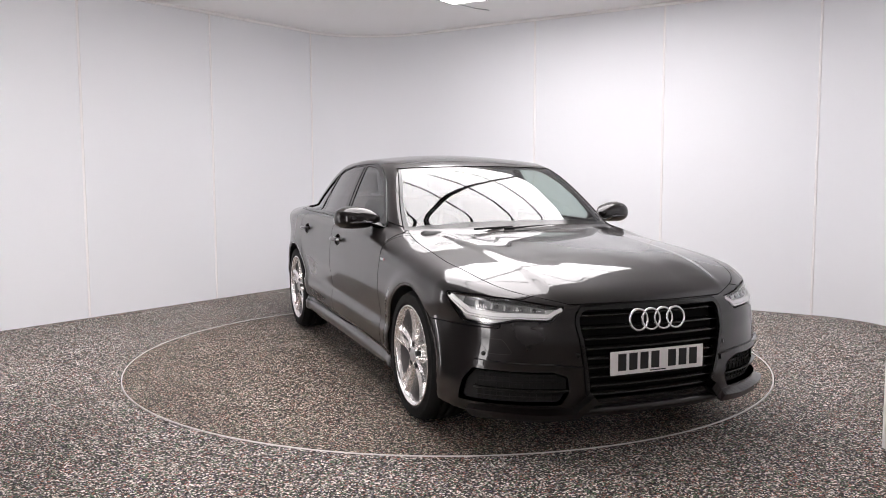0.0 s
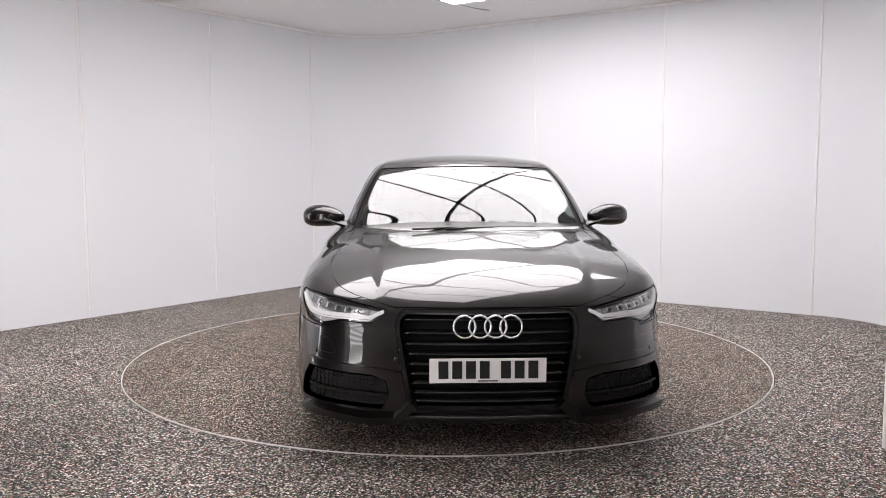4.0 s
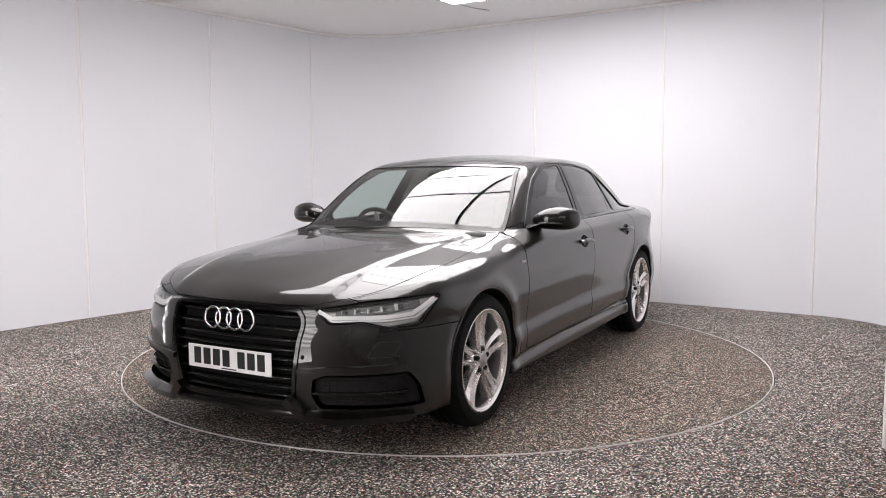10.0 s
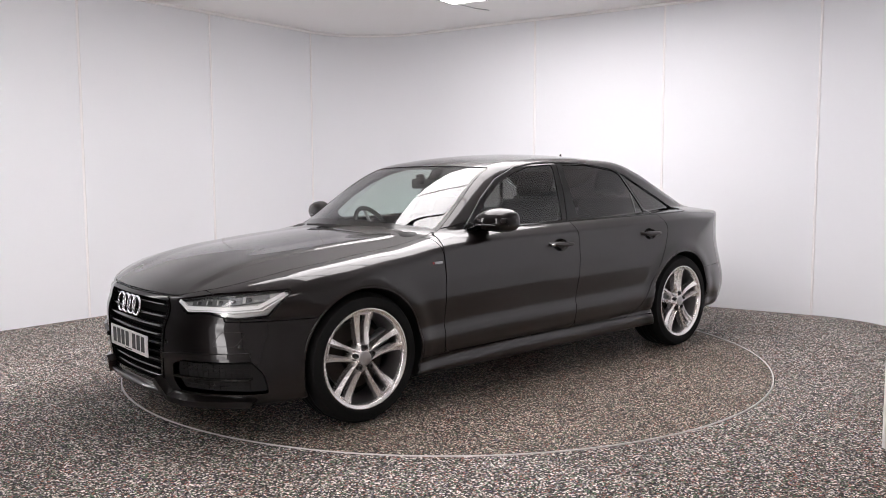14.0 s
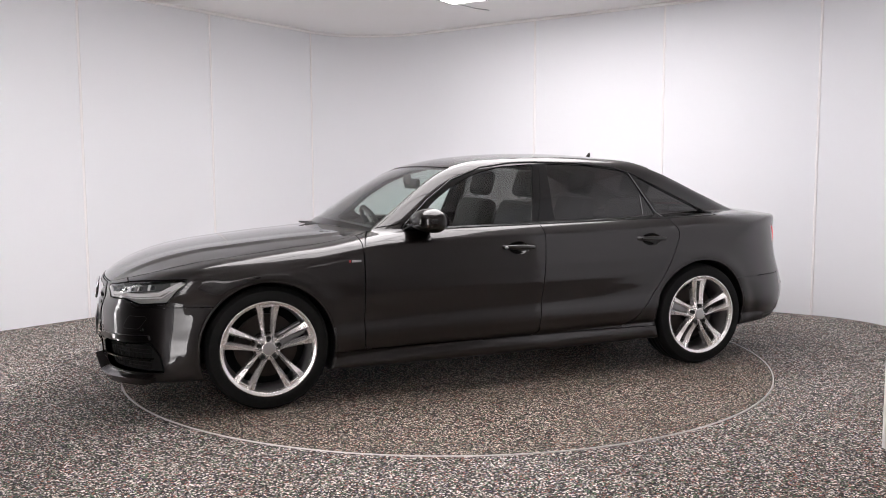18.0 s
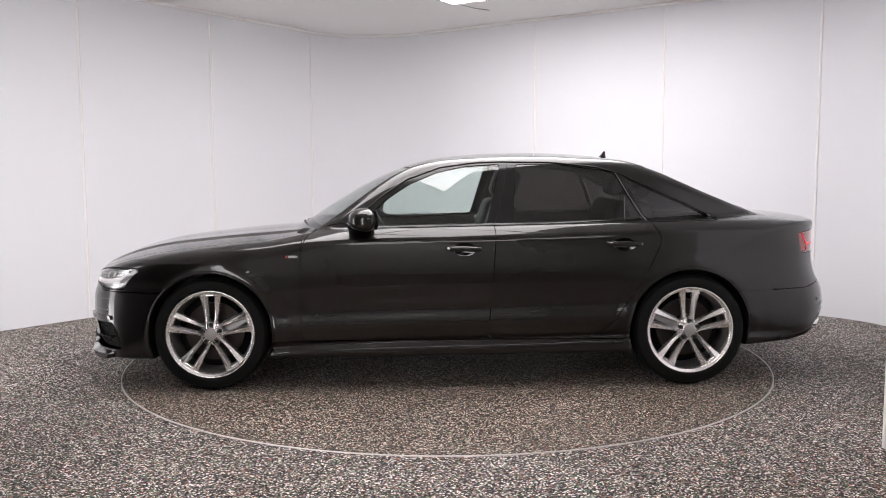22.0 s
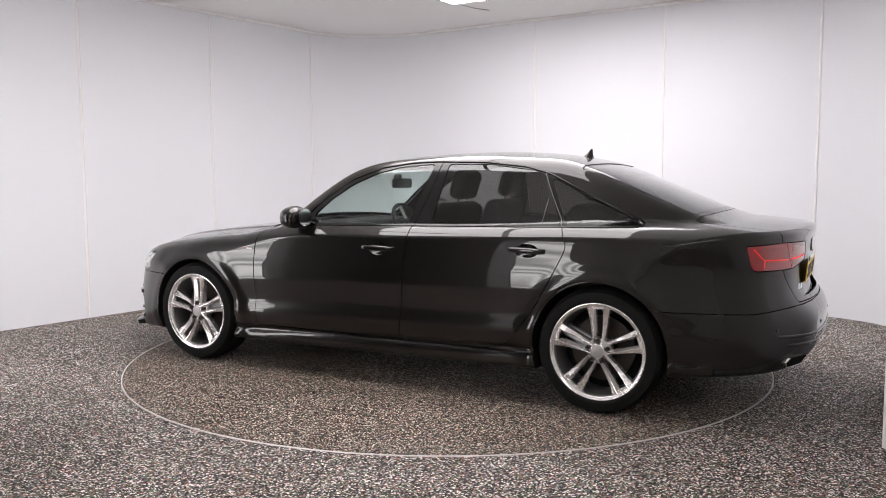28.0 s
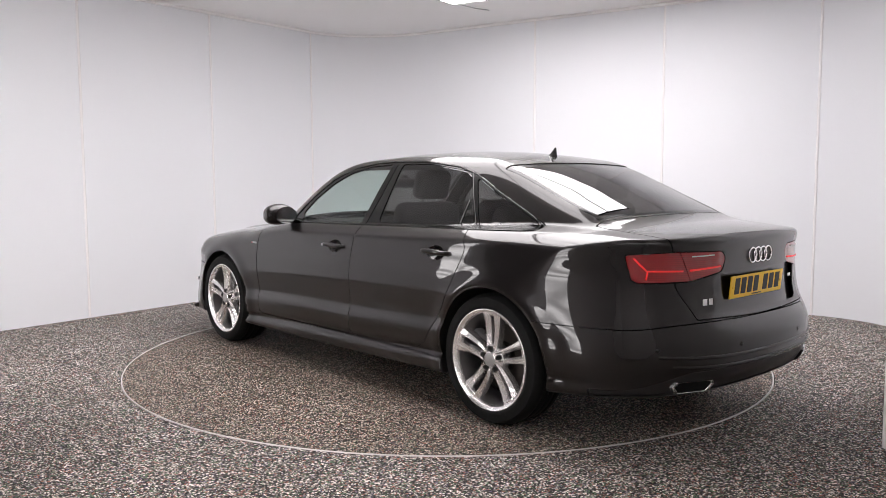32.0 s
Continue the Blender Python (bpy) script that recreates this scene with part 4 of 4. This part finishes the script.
    for owner, line, wide in ((tl, [(-1.475, 0.912), (-1.52, 0.880), (-1.56, 0.853), (-1.80, 0.851)], 0.009), (tl, [(-1.565, 0.850), (-1.555, 0.812)], 0.009),
                              (tl2, [(-1.845, 0.852), (-1.95, 0.856), (-2.085, 0.862)], 0.010)):
        pl = dense(line, 0.03)
        pts = [rear_point(w, z, 0.0, side) for w, z in pl]
        nor = [rear_point(w, z, 0.0, side) - rear_point(w, z, 0.02, side) for w, z in pl]
        part("light_bar", ribbon(pts, nor, wide, 0.0022), RED_BAR, owner, "bright red light bar", smooth=True)

    pl = dense([(-1.86, 0.916), (-2.03, 0.918)], 0.03)
    nor = [rear_point(w, z, 0.0, side) - rear_point(w, z, 0.02, side) for w, z in pl]
    part("reversing_light", ribbon([rear_point(w, z, 0.0, side) for w, z in pl], nor, 0.006, 0.0022), LAMP_SILVER, tl2, "pale reversing light strip", smooth=True)
    # raised gloss moulding along the top of the side windows
    upper = [(0.640, 0.980), (0.552, 1.061), (0.45, 1.151), (0.278, 1.268), (0.066, 1.345), (-0.147, 1.374), (-0.318, 1.380), (-0.645, 1.374), (-0.926, 1.344), (-1.081, 1.301), (-1.303, 1.195), (-1.509, 1.101), (-1.665, 1.022)]
    xs = np.array([p[0] for p in upper])[::-1]
    zs = np.array([p[1] for p in upper])[::-1]
    hits = [on_skin((x, 0.2, float(np.interp(x, xs, zs)) - 0.004), (0, 1, 0)) for x in np.linspace(0.635, -1.655, 90)]
    part("window_moulding", tube([Vector((p.x, side * p.y, p.z)) for p, n in hits], 0.0055, 8), BLACK_GLOSS, car, "gloss black moulding over the side windows", smooth=True)

# ---- grille: frame, backing, slats
SLAT_BLACK = material("dark_slat_plastic", (0.010, 0.010, 0.010), 0.14, 0.0, 0.5)


def slat_bar(points, normals):
    """A rounded blade: a slim lip in front, thicker behind."""
    bm = bmesh.new()
    rows = []
    for p, n in zip(points, normals):
        f = Vector((n.x, n.y, 0)).normalized()
        rows.append([bm.verts.new(p + f * a + Vector((0, 0, b))) for a, b in ((-0.02, -0.010), (0.010, -0.006), (0.0145, -0.002), (0.0145, 0.002), (0.011, 0.0055), (-0.004, 0.0115), (-0.02, 0.0135))])
    for a, b in zip(rows, rows[1:]):
        for j in range(6):
            bm.faces.new((a[j], a[j + 1], b[j + 1], b[j]))
    bm.faces.new(rows[0])
    bm.faces.new(rows[-1][::-1])
    bmesh.ops.recalc_face_normals(bm, faces=bm.faces)
    return bm


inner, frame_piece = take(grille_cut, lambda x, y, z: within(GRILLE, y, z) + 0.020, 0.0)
# the backing sheet's black stands for the shade behind the slats
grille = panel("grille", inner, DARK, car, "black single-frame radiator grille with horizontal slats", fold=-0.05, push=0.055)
panel("grille_frame", frame_piece, BLACK_GLOSS, grille, "gloss black frame", fold=0.02, push=-0.004)
for i, z in enumerate((0.651, 0.598, 0.545, 0.497, 0.451, 0.405, 0.361, 0.317, 0.276)):
    half = float(np.interp(z, [0.26, 0.60, 0.655, 0.69], [0.338, 0.392, 0.386, 0.355]))
    pts, nor = [], []
    for y in np.linspace(-half, half, 15):
        p, n = on_skin((1.9, y, z), (1, 0, 0))
        pts.append(p - n * 0.026)
        nor.append(n)
    part("slat", slat_bar(pts, nor), SLAT_BLACK, grille, "dark glossy slat", smooth=True)


def plate(name, owner, place, tilt, turn, mat, label):
    m = Matrix.Translation(place) @ Matrix.Rotation(turn, 4, "Z") @ Matrix.Rotation(tilt, 4, "Y")
    pl = part(name, box(0.006, 0.520, 0.111, m, 0.0025, 2), mat, owner, label)
    # plain bars where the characters stand
    ink = material("plate_black", (0.01, 0.01, 0.01), 0.5)
    for i in range(7):
        y = 0.198 - i * 0.061 - (0.033 if i > 3 else 0)
        part("bar", box(0.002, 0.044, 0.079, m @ Matrix.Translation((0.0036, -y, 0.004))), ink, pl, "plain black bar")
    part("bar", box(0.002, 0.09, 0.005, m @ Matrix.Translation((0.0036, 0, -0.046))), ink, pl)
    for s in (-0.237, 0.237):
        part("screw_cap", lathe([(0, 0.003), (0.007, 0.003), (0.008, 0.0)], 12), mat, pl).matrix_basis = m @ Matrix.Translation((0.003, s, 0)) @ Matrix.Rotation(math.pi / 2, 4, "Y")
    return pl


WHITE_PLATE = material("white_plate", (0.92, 0.90, 0.89), 0.3)
YELLOW_PLATE = material("yellow_plate", (0.92, 0.58, 0.02), 0.3)
plate("number_plate", car, (2.347, 0, 0.428), 0.0, 0.0, WHITE_PLATE, "white number plate with plain black bars")


def rings(owner, place, tilt, turn, r):
    m = Matrix.Translation(place) @ Matrix.Rotation(turn, 4, "Z") @ Matrix.Rotation(tilt, 4, "Y")
    for i in range(4):
        c = [m @ Vector((0.0, (i - 1.5) * r * 1.42 + r * math.cos(a), r * math.sin(a))) for a in np.linspace(0, 2 * math.pi, 33)[:-1]]
        part("badge_ring", tube(c, r * 0.125, 8, True), CHROME, owner, "chrome ring of the badge", smooth=True)


rings(grille, (2.338, 0, 0.622), -0.12, 0.0, 0.0485)

# ---- boot: pocket, plate, badges
panel("plate_recess", pocket, PAINT, boot_lid, "recessed number plate panel", fold=-0.022, push=0.022)
plate("number_plate", car, (-2.428, 0, 0.752), 0.10, math.pi, YELLOW_PLATE, "yellow number plate with plain black bars")
p, n = on_skin((-1.9, 0, 0.90), (-1, 0, 0))
rings(boot_lid, p + n * 0.003, 0.0, math.pi, 0.036)
for y, w in ((0.445, 0.030), (0.405, 0.026), (-0.36, 0.022), (-0.385, 0.018)):
    p, n = on_skin((-1.9, y, 0.70 if y > 0 else 0.765), (-1, 0, 0))
    a = math.atan2(n.y, n.x)
    part("badge_bar", box(0.004, w, 0.030 if y > 0 else 0.018, Matrix.Translation(p + n * 0.001) @ Matrix.Rotation(a, 4, "Z"), 0.001, 1), CHROME, boot_lid, "small chrome badge bar")

# ---- rear bumper: dark valance, exhaust trims
for side in (1, -1):
    bm = bmesh.new()
    rings_ = []
    for out, k in ((-0.06, 0.90), (0.010, 1.0), (0.014, 0.97), (0.010, 0.88), (-0.06, 0.80)):
        ring = []
        for (yy, zz) in ((-0.100, -0.026), (0.075, -0.026), (0.108, 0.002), (0.098, 0.026), (-0.085, 0.026), (-0.105, 0.010)):
            q, n = on_skin((-1.9, 0.545 + yy * 0.95 * k, 0.322 + zz * 1.15 * k), (-1, 0, 0))
            ring.append(bm.verts.new((q.x - out, side * q.y, q.z)))
        rings_.append(ring)
    for a, b in zip(rings_, rings_[1:]):
        for j in range(6):
            bm.faces.new((a[j], a[(j + 1) % 6], b[(j + 1) % 6], b[j]))
    bmesh.ops.recalc_face_normals(bm, faces=bm.faces)
    trim = part("exhaust_trim", bm, CHROME, car, "chrome trapezoid exhaust trim")
    bm = bmesh.new()
    ring = []
    for (yy, zz) in ((-0.100, -0.026), (0.075, -0.026), (0.108, 0.002), (0.098, 0.026), (-0.085, 0.026), (-0.105, 0.010)):
        q, n = on_skin((-1.9, 0.545 + yy * 0.95 * 0.87, 0.322 + zz * 1.15 * 0.87), (-1, 0, 0))
        ring.append(bm.verts.new((q.x - 0.005, side * q.y, q.z)))
    bm.faces.new(ring)
    # a black sheet takes the place of the pipe's dark inside
    part("exhaust_mouth", bm, DARK, trim, "black sheet for the dark exhaust opening")

# ---- two slim blades across the foot of the rear bumper
for z, half in ((0.452, 0.80), (0.405, 0.74)):
    pts, nor = [], []
    for y in np.linspace(-half, half, 31):
        p, n = on_skin((-1.9, y, z + 0.02 * (y / half) ** 2), (-1, 0, 0))
        pts.append(p - n * (0.001 + 0.008 * (y / half) ** 6))
        nor.append(n)
    part("bumper_blade", ribbon(pts, nor, 0.020, 0.006), PAINT, br, "slim gloss black blade", smooth=True)

# ---- rolled edges of the wheel openings
for ax, cz in ((AXLE, 0.345), (-AXLE, 0.35)):
    for side in (1, -1):
        pts = []
        for a in np.linspace(radians(-9), radians(189), 56):
            x, z = ax + 0.3745 * math.cos(a), cz + 0.3745 * math.sin(a)
            pts.append(Vector((x, side * (float(flank_y(np.array(x), np.array(z))) - 0.0075), z)))
        part("arch_edge", tube(pts, 0.0075, 8), PAINT, car, "rolled black edge of the wheel opening", smooth=True)

# ---- mirrors
for side in (1, -1):
    bm = bmesh.new()
    bmesh.ops.create_uvsphere(bm, u_segments=40, v_segments=24, radius=1.0, matrix=Matrix.Rotation(math.pi / 2, 4, "X"))
    for v in bm.verts:
        x, y, z = v.co
        ay, az = math.copysign(abs(y) ** 0.72, y), math.copysign(abs(z) ** 0.78, z)
        inner = 0.5 - 0.5 * ay                     # 0 at the tip, 1 at the car
        x = x * 0.112 if x > 0 else x * 0.062
        # fuller at the tip, flat underneath, the top falling away towards the car
        up = 0.078 - 0.040 * max(0.0, (inner - 0.45) / 0.55) ** 1.5
        zz = az * up if z > 0 else az * (0.070 - 0.012 * inner)
        v.co = (x * (1 - 0.30 * inner) - 0.032 * ay, 0.140 * ay, zz)
    bm.transform(Matrix.Translation((0.525, 0.935, 1.024)))
    if side < 0:
        bm.transform(Matrix.Diagonal((1, -1, 1, 1)))
        bmesh.ops.reverse_faces(bm, faces=bm.faces)
    mir = part("door_mirror", bm, PAINT, car, "gloss black door mirror", smooth=True)
    bm = prism([(0.635, 0.0), (0.60, 0.020), (0.50, 0.022), (0.470, 0.0), (0.50, -0.020), (0.60, -0.018)], 0.16, None, 0.006)
    bm.transform(Matrix.Translation((0, side * 0.77, 0.966)) @ Matrix.Rotation(side * radians(-72), 4, "X"))
    part("mirror_foot", bm, BLACK_GLOSS, mir, "gloss black mirror foot")
    bm = bmesh.new()
    bmesh.ops.create_circle(bm, cap_ends=True, segments=28, radius=1.0, matrix=Matrix.Translation((0.459, side * 0.935, 1.026)) @ Matrix.Rotation(side * 0.24, 4, "Z") @ Matrix.Diagonal((1, 0.098, 0.056, 1)) @ Matrix.Rotation(math.pi / 2, 4, "Y"))
    part("mirror_glass", bm, CHROME, mir, "mirror glass")
    line = np.linspace(-0.5, 0.95, 10)
    bm = ribbon([Vector((0.622 - 0.032 * t - 0.050 * max(t, 0) ** 3, side * (0.935 + 0.128 * t), 1.004)) for t in line], [Vector((1, side * 0.7 * max(t, 0) ** 2, 0)) for t in line], 0.011, 0.004)
    part("indicator", bm, PROJECTOR, mir, "smoked indicator strip", smooth=True)

# ---- lip under the grille, between the two splitter blades
pts, nor = [], []
for y in np.linspace(-0.44, 0.44, 19):
    p, n = on_skin((1.9, y, 0.207), (1, 0, 0))
    pts.append(p - n * 0.002)
    nor.append(n)
part("front_lip", ribbon(pts, nor, 0.042, 0.026), PAINT, bf, "gloss black lip under the grille", smooth=True)

# ---- parking sensors
for owner, spots in ((bf, [front_point(w, z, -0.001, k) for w, z in ((-1.90, 0.475), (-1.32, 0.475)) for k in (1, -1)]),
                     (br, [rear_point(w, z, -0.001, k) for w, z in ((-2.22, 0.50), (-1.62, 0.50)) for k in (1, -1)])):
    for p in spots:
        a = math.atan2(p.y, (p.x - 1.5) if p.x > 0 else (p.x + 1.7))
        bm = lathe([(0, 0.002), (0.009, 0.0015), (0.011, 0.0)], 16)
        bm.transform(Matrix.Translation(p) @ Matrix.Rotation(a, 4, "Z") @ Matrix.Rotation(math.pi / 2, 4, "Y"))
        part("parking_sensor", bm, BLACK_GLOSS, owner, "small round parking sensor", smooth=True)

# ---- roof aerial
bm = bmesh.new()
rows = []
p0, n0 = on_skin((-1.09, 0, 1.2), (0, 0, 1))
for i in range(9):
    t = i / 8
    z = 0.056 * t
    front, back = 0.052 - 0.078 * t ** 0.55, -0.050 + 0.012 * t ** 0.4
    w = 0.014 * (1 - t) ** 1.2 + 0.0028
    cx, half = (front + back) / 2, (front - back) / 2
    rows.append([bm.verts.new((-1.09 + cx + half * math.cos(a), w * math.sin(a), p0.z - 0.006 + z)) for a in np.linspace(0, 2 * math.pi, 13)[:-1]])
for a, b in zip(rows, rows[1:]):
    for j in range(12):
        bm.faces.new((a[j], a[(j + 1) % 12], b[(j + 1) % 12], b[j]))
bm.faces.new(rows[-1])
bmesh.ops.recalc_face_normals(bm, faces=bm.faces)
part("roof_aerial", bm, PAINT, car, "black shark-fin aerial", smooth=True)

# ---- wing badges
for side in (1, -1):
    p, n = on_skin((0.965, 0.3, 0.808), (0, 1, 0))
    for dx, wx, mat in ((0.028, 0.010, material("red_enamel", (0.3, 0.015, 0.015), 0.3)), (-0.010, 0.056, ALLOY_DARK)):
        part("wing_badge", box(wx, 0.004, 0.013, Matrix.Translation((p.x + dx, side * (p.y + 0.001), p.z)), 0.001, 1), mat, car, "small red and chrome badge")


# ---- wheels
# the shade inside the rim is put into this darker grey
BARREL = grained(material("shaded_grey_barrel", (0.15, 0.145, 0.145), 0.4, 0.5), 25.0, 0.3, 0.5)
CAP = material("cap_grey", (0.42, 0.41, 0.41), 0.35, 0.6)
BOLT = material("dark_bolt_steel", (0.05, 0.05, 0.05), 0.35, 0.6)
def wheel(x, side):
    m0 = Matrix.Translation(Vector((x, side * 0.915, WHEEL_R)))
    turn = Matrix.Identity(4) if side > 0 else Matrix.Rotation(math.pi, 4, "Z")
    # profiles: radius and distance outwards from the rim's outer plane
    def spun(profile, seg=72):
        bm = lathe([(r, -h) for r, h in profile], seg, "Y")
        return bm
    rim = part("wheel", spun([(0.260, -0.006), (0.267, -0.001), (0.2645, 0.0015), (0.259, 0.001), (0.256, -0.003), (0.248, -0.005), (0.244, -0.012), (0.242, -0.030)]), ALLOY, car, "twenty-inch five twin-spoke alloy wheel", smooth=True)
    rim.matrix_basis = m0 @ turn
    part("tyre", spun([(0.260, -0.010), (0.265, -0.002), (0.273, 0.002), (0.278, 0.0055), (0.283, 0.004), (0.306, 0.004), (0.318, -0.001), (0.321, -0.0005), (0.324, -0.005), (0.333, -0.018), (0.339, -0.030), (0.343, -0.050), (0.343, -0.068), (0.336, -0.070), (0.336, -0.078), (0.3435, -0.080), (0.3435, -0.115), (0.336, -0.117), (0.336, -0.125), (0.3435, -0.127), (0.3435, -0.16), (0.336, -0.162), (0.336, -0.170), (0.343, -0.172), (0.343, -0.19),
                       (0.339, -0.212), (0.325, -0.236), (0.300, -0.243), (0.262, -0.225)], 96), RUBBER, rim, "low-profile black tyre", smooth=True)
    part("brake_disc", spun([(0.0, -0.115), (0.075, -0.115), (0.08, -0.10), (0.085, -0.118), (0.178, -0.118), (0.178, -0.14), (0.0, -0.14)], 48), IRON, rim, "worn iron brake disc")
    part("rim_barrel", spun([(0.242, -0.030), (0.236, -0.05), (0.231, -0.08), (0.228, -0.20), (0.262, -0.215)], 60), BARREL, rim, "rim barrel, its shade put into the grey", smooth=True)
    # dark disc that paints the shade behind the spokes
    part("wheel_backing", spun([(0.0, -0.17), (0.228, -0.17)], 40), DARK, rim)
    bm = box(0.16, 0.06, 0.075, Matrix.Translation((-0.135 if x > 0 else 0.135, -0.12, 0.06)) @ Matrix.Rotation(radians(25 if x > 0 else -25), 4, "Y"), 0.012, 2)
    part("brake_caliper", bm, ALLOY_DARK, rim, "grey brake caliper")
    part("hub", spun([(0.0, -0.016), (0.038, -0.016), (0.041, -0.020), (0.046, -0.030), (0.064, -0.036), (0.072, -0.046), (0.076, -0.09)], 40), ALLOY, rim, smooth=True)
    part("centre_cap", spun([(0.0, -0.008), (0.030, -0.009), (0.036, -0.012), (0.037, -0.02)], 28), CAP, rim, "dark grey centre cap", smooth=True)
    for k in range(5):
        a0 = math.pi / 2 + k * 2 * math.pi / 5
        for s in (-1, 1):
            bm = bmesh.new()
            rows = []
            c, sn = math.cos(a0), math.sin(a0)
            for t in (0.0, 0.10, 0.22, 0.36, 0.5, 0.64, 0.78, 0.9, 1.0):
                r = 0.034 + t * 0.220
                # the twin arms part at the hub, run side by side and flare at the rim
                u0 = 0.013 + 0.007 * t
                u1 = 0.030 + 0.032 * t + 0.010 * t ** 6
                ridge = u0 + (u1 - u0) * (0.55 - 0.25 * t)
                top = -0.014 - 0.014 * math.sin(math.pi * t) + 0.008 * t
                ring = []
                for u, h in ((u0 - 0.001, -0.052), (u0, -0.026), (ridge - 0.001, 0.0), (ridge + 0.002, 0.0), (u1, -0.014), (u1 + 0.002, -0.052)):
                    ring.append(bm.verts.new((r * c - s * u * sn, top + h, r * sn + s * u * c)))
                rows.append(ring)
            for a, b in zip(rows, rows[1:]):
                for j in range(5):
                    bm.faces.new((a[j], a[j + 1], b[j + 1], b[j]))
            bm.faces.new(rows[-1])
            bmesh.ops.recalc_face_normals(bm, faces=bm.faces)
            part("spoke", bm, ALLOY, rim, "faceted silver spoke")
        m = Matrix.Rotation(-a0, 4, "Y")
        part("spoke_bridge", box(0.014, 0.030, 0.052, m @ Matrix.Translation((0.237, -0.030, 0)), 0.004, 1), ALLOY, rim, "short silver bridge between twin spokes")
        part("wheel_bolt", lathe([(0, 0.014), (0.007, 0.014), (0.008, 0.022), (0.012, 0.022), (0.0135, 0.018), (0.0135, 0.0)], 14), BOLT, rim, "dark wheel bolt").matrix_basis = \
            Matrix.Translation((0.057 * math.cos(a0), -0.036, 0.057 * math.sin(a0))) @ Matrix.Rotation(-math.pi / 2, 4, "X")
    return rim


for x in (AXLE, -AXLE):
    for s in (1, -1):
        wheel(x, s)

# ---- cabin: seats, dashboard, steering wheel, mirror
def seat(x, y, back=1):
    parent_ = part("seat", box(0.50, 0.50, 0.16, Matrix.Translation((x, y, 0.50)), 0.06, 4), LEATHER, car, "black leather seat", smooth=True)
    m = Matrix.Translation((x - 0.30, y, 0.82)) @ Matrix.Rotation(radians(-18), 4, "Y")
    part("backrest", box(0.14, 0.50, 0.62, m, 0.06, 4), LEATHER, parent_, smooth=True)
    part("headrest", box(0.10, 0.27, 0.19, m @ Matrix.Translation((0.01, 0, 0.43)), 0.045, 4), LEATHER, parent_, smooth=True)
    for s in (-0.06, 0.06):
        part("headrest_post", box(0.012, 0.012, 0.12, m @ Matrix.Translation((0, s, 0.33))), CHROME, parent_)


for y in (0.37, -0.37):
    seat(0.02, y)
    seat(-0.86, y)
part("dashboard", box(0.42, 1.36, 0.20, Matrix.Translation((0.78, 0, 0.86)), 0.07, 4), LEATHER, car, "dark padded dashboard", smooth=True)
part("parcel_shelf", box(0.62, 1.2, 0.05, Matrix.Translation((-1.55, 0, 0.98)), 0.02, 2), LEATHER, car, smooth=True)
sm = Matrix.Translation((0.46, -0.37, 0.90)) @ Matrix.Rotation(radians(-62), 4, "Y")
sw = part("steering_wheel", tube([sm @ Vector((0.185 * math.cos(a), 0.185 * math.sin(a), 0)) for a in np.linspace(0, 2 * math.pi, 41)[:-1]], 0.016, 10, True), LEATHER, car, "black leather steering wheel", smooth=True)
part("steering_hub", box(0.13, 0.15, 0.05, sm @ Matrix.Translation((0, 0, -0.01)), 0.02, 3), LEATHER, sw, smooth=True)
for a in (0, math.pi / 2, -math.pi / 2):
    part("steering_spoke", box(0.13, 0.03, 0.015, sm @ Matrix.Rotation(a, 4, "Z") @ Matrix.Translation((0.12, 0, 0)), 0.005, 1), ALLOY_DARK, sw)
rv = part("rear_view_mirror", box(0.04, 0.25, 0.07, Matrix.Translation((0.30, 0.0, 1.235)), 0.018, 3), BLACK_SATIN, car, "black rear-view mirror", smooth=True)
part("mirror_stem", box(0.05, 0.05, 0.07, Matrix.Translation((0.335, 0.0, 1.265)), 0.015, 2), BLACK_SATIN, rv)
for s in (1, -1):
    part("wiper", tube([(1.02, s * 0.10 - 0.25, 0.970), (0.985, s * 0.10 + 0.02, 0.976), (0.93, s * 0.10 + 0.3, 0.972)], 0.007, 6), BLACK_SATIN, car, "black wiper arm")

# everything on the car hangs off the turntable's axis
for ob in car.children:
    ob.matrix_basis = Matrix.Translation(-CAR_OFF) @ ob.matrix_basis


def motions():
    """The turntable carries the car round, clockwise from above, about five degrees a second."""
    turns = [(0.0, 292.03), (3.0, 276.77), (6.0, 261.41), (9.0, 246.28), (13.0, 226.3), (19.0, 196.9), (23.0, 177.17), (28.0, 152.12), (32.0, 132.1)]
    for thing in (car, turntable):
        walk(thing, [(t, pose(0, 0, 0.004 if thing is car else 0.0, 0, 0, a)) for t, a in turns])


motions()
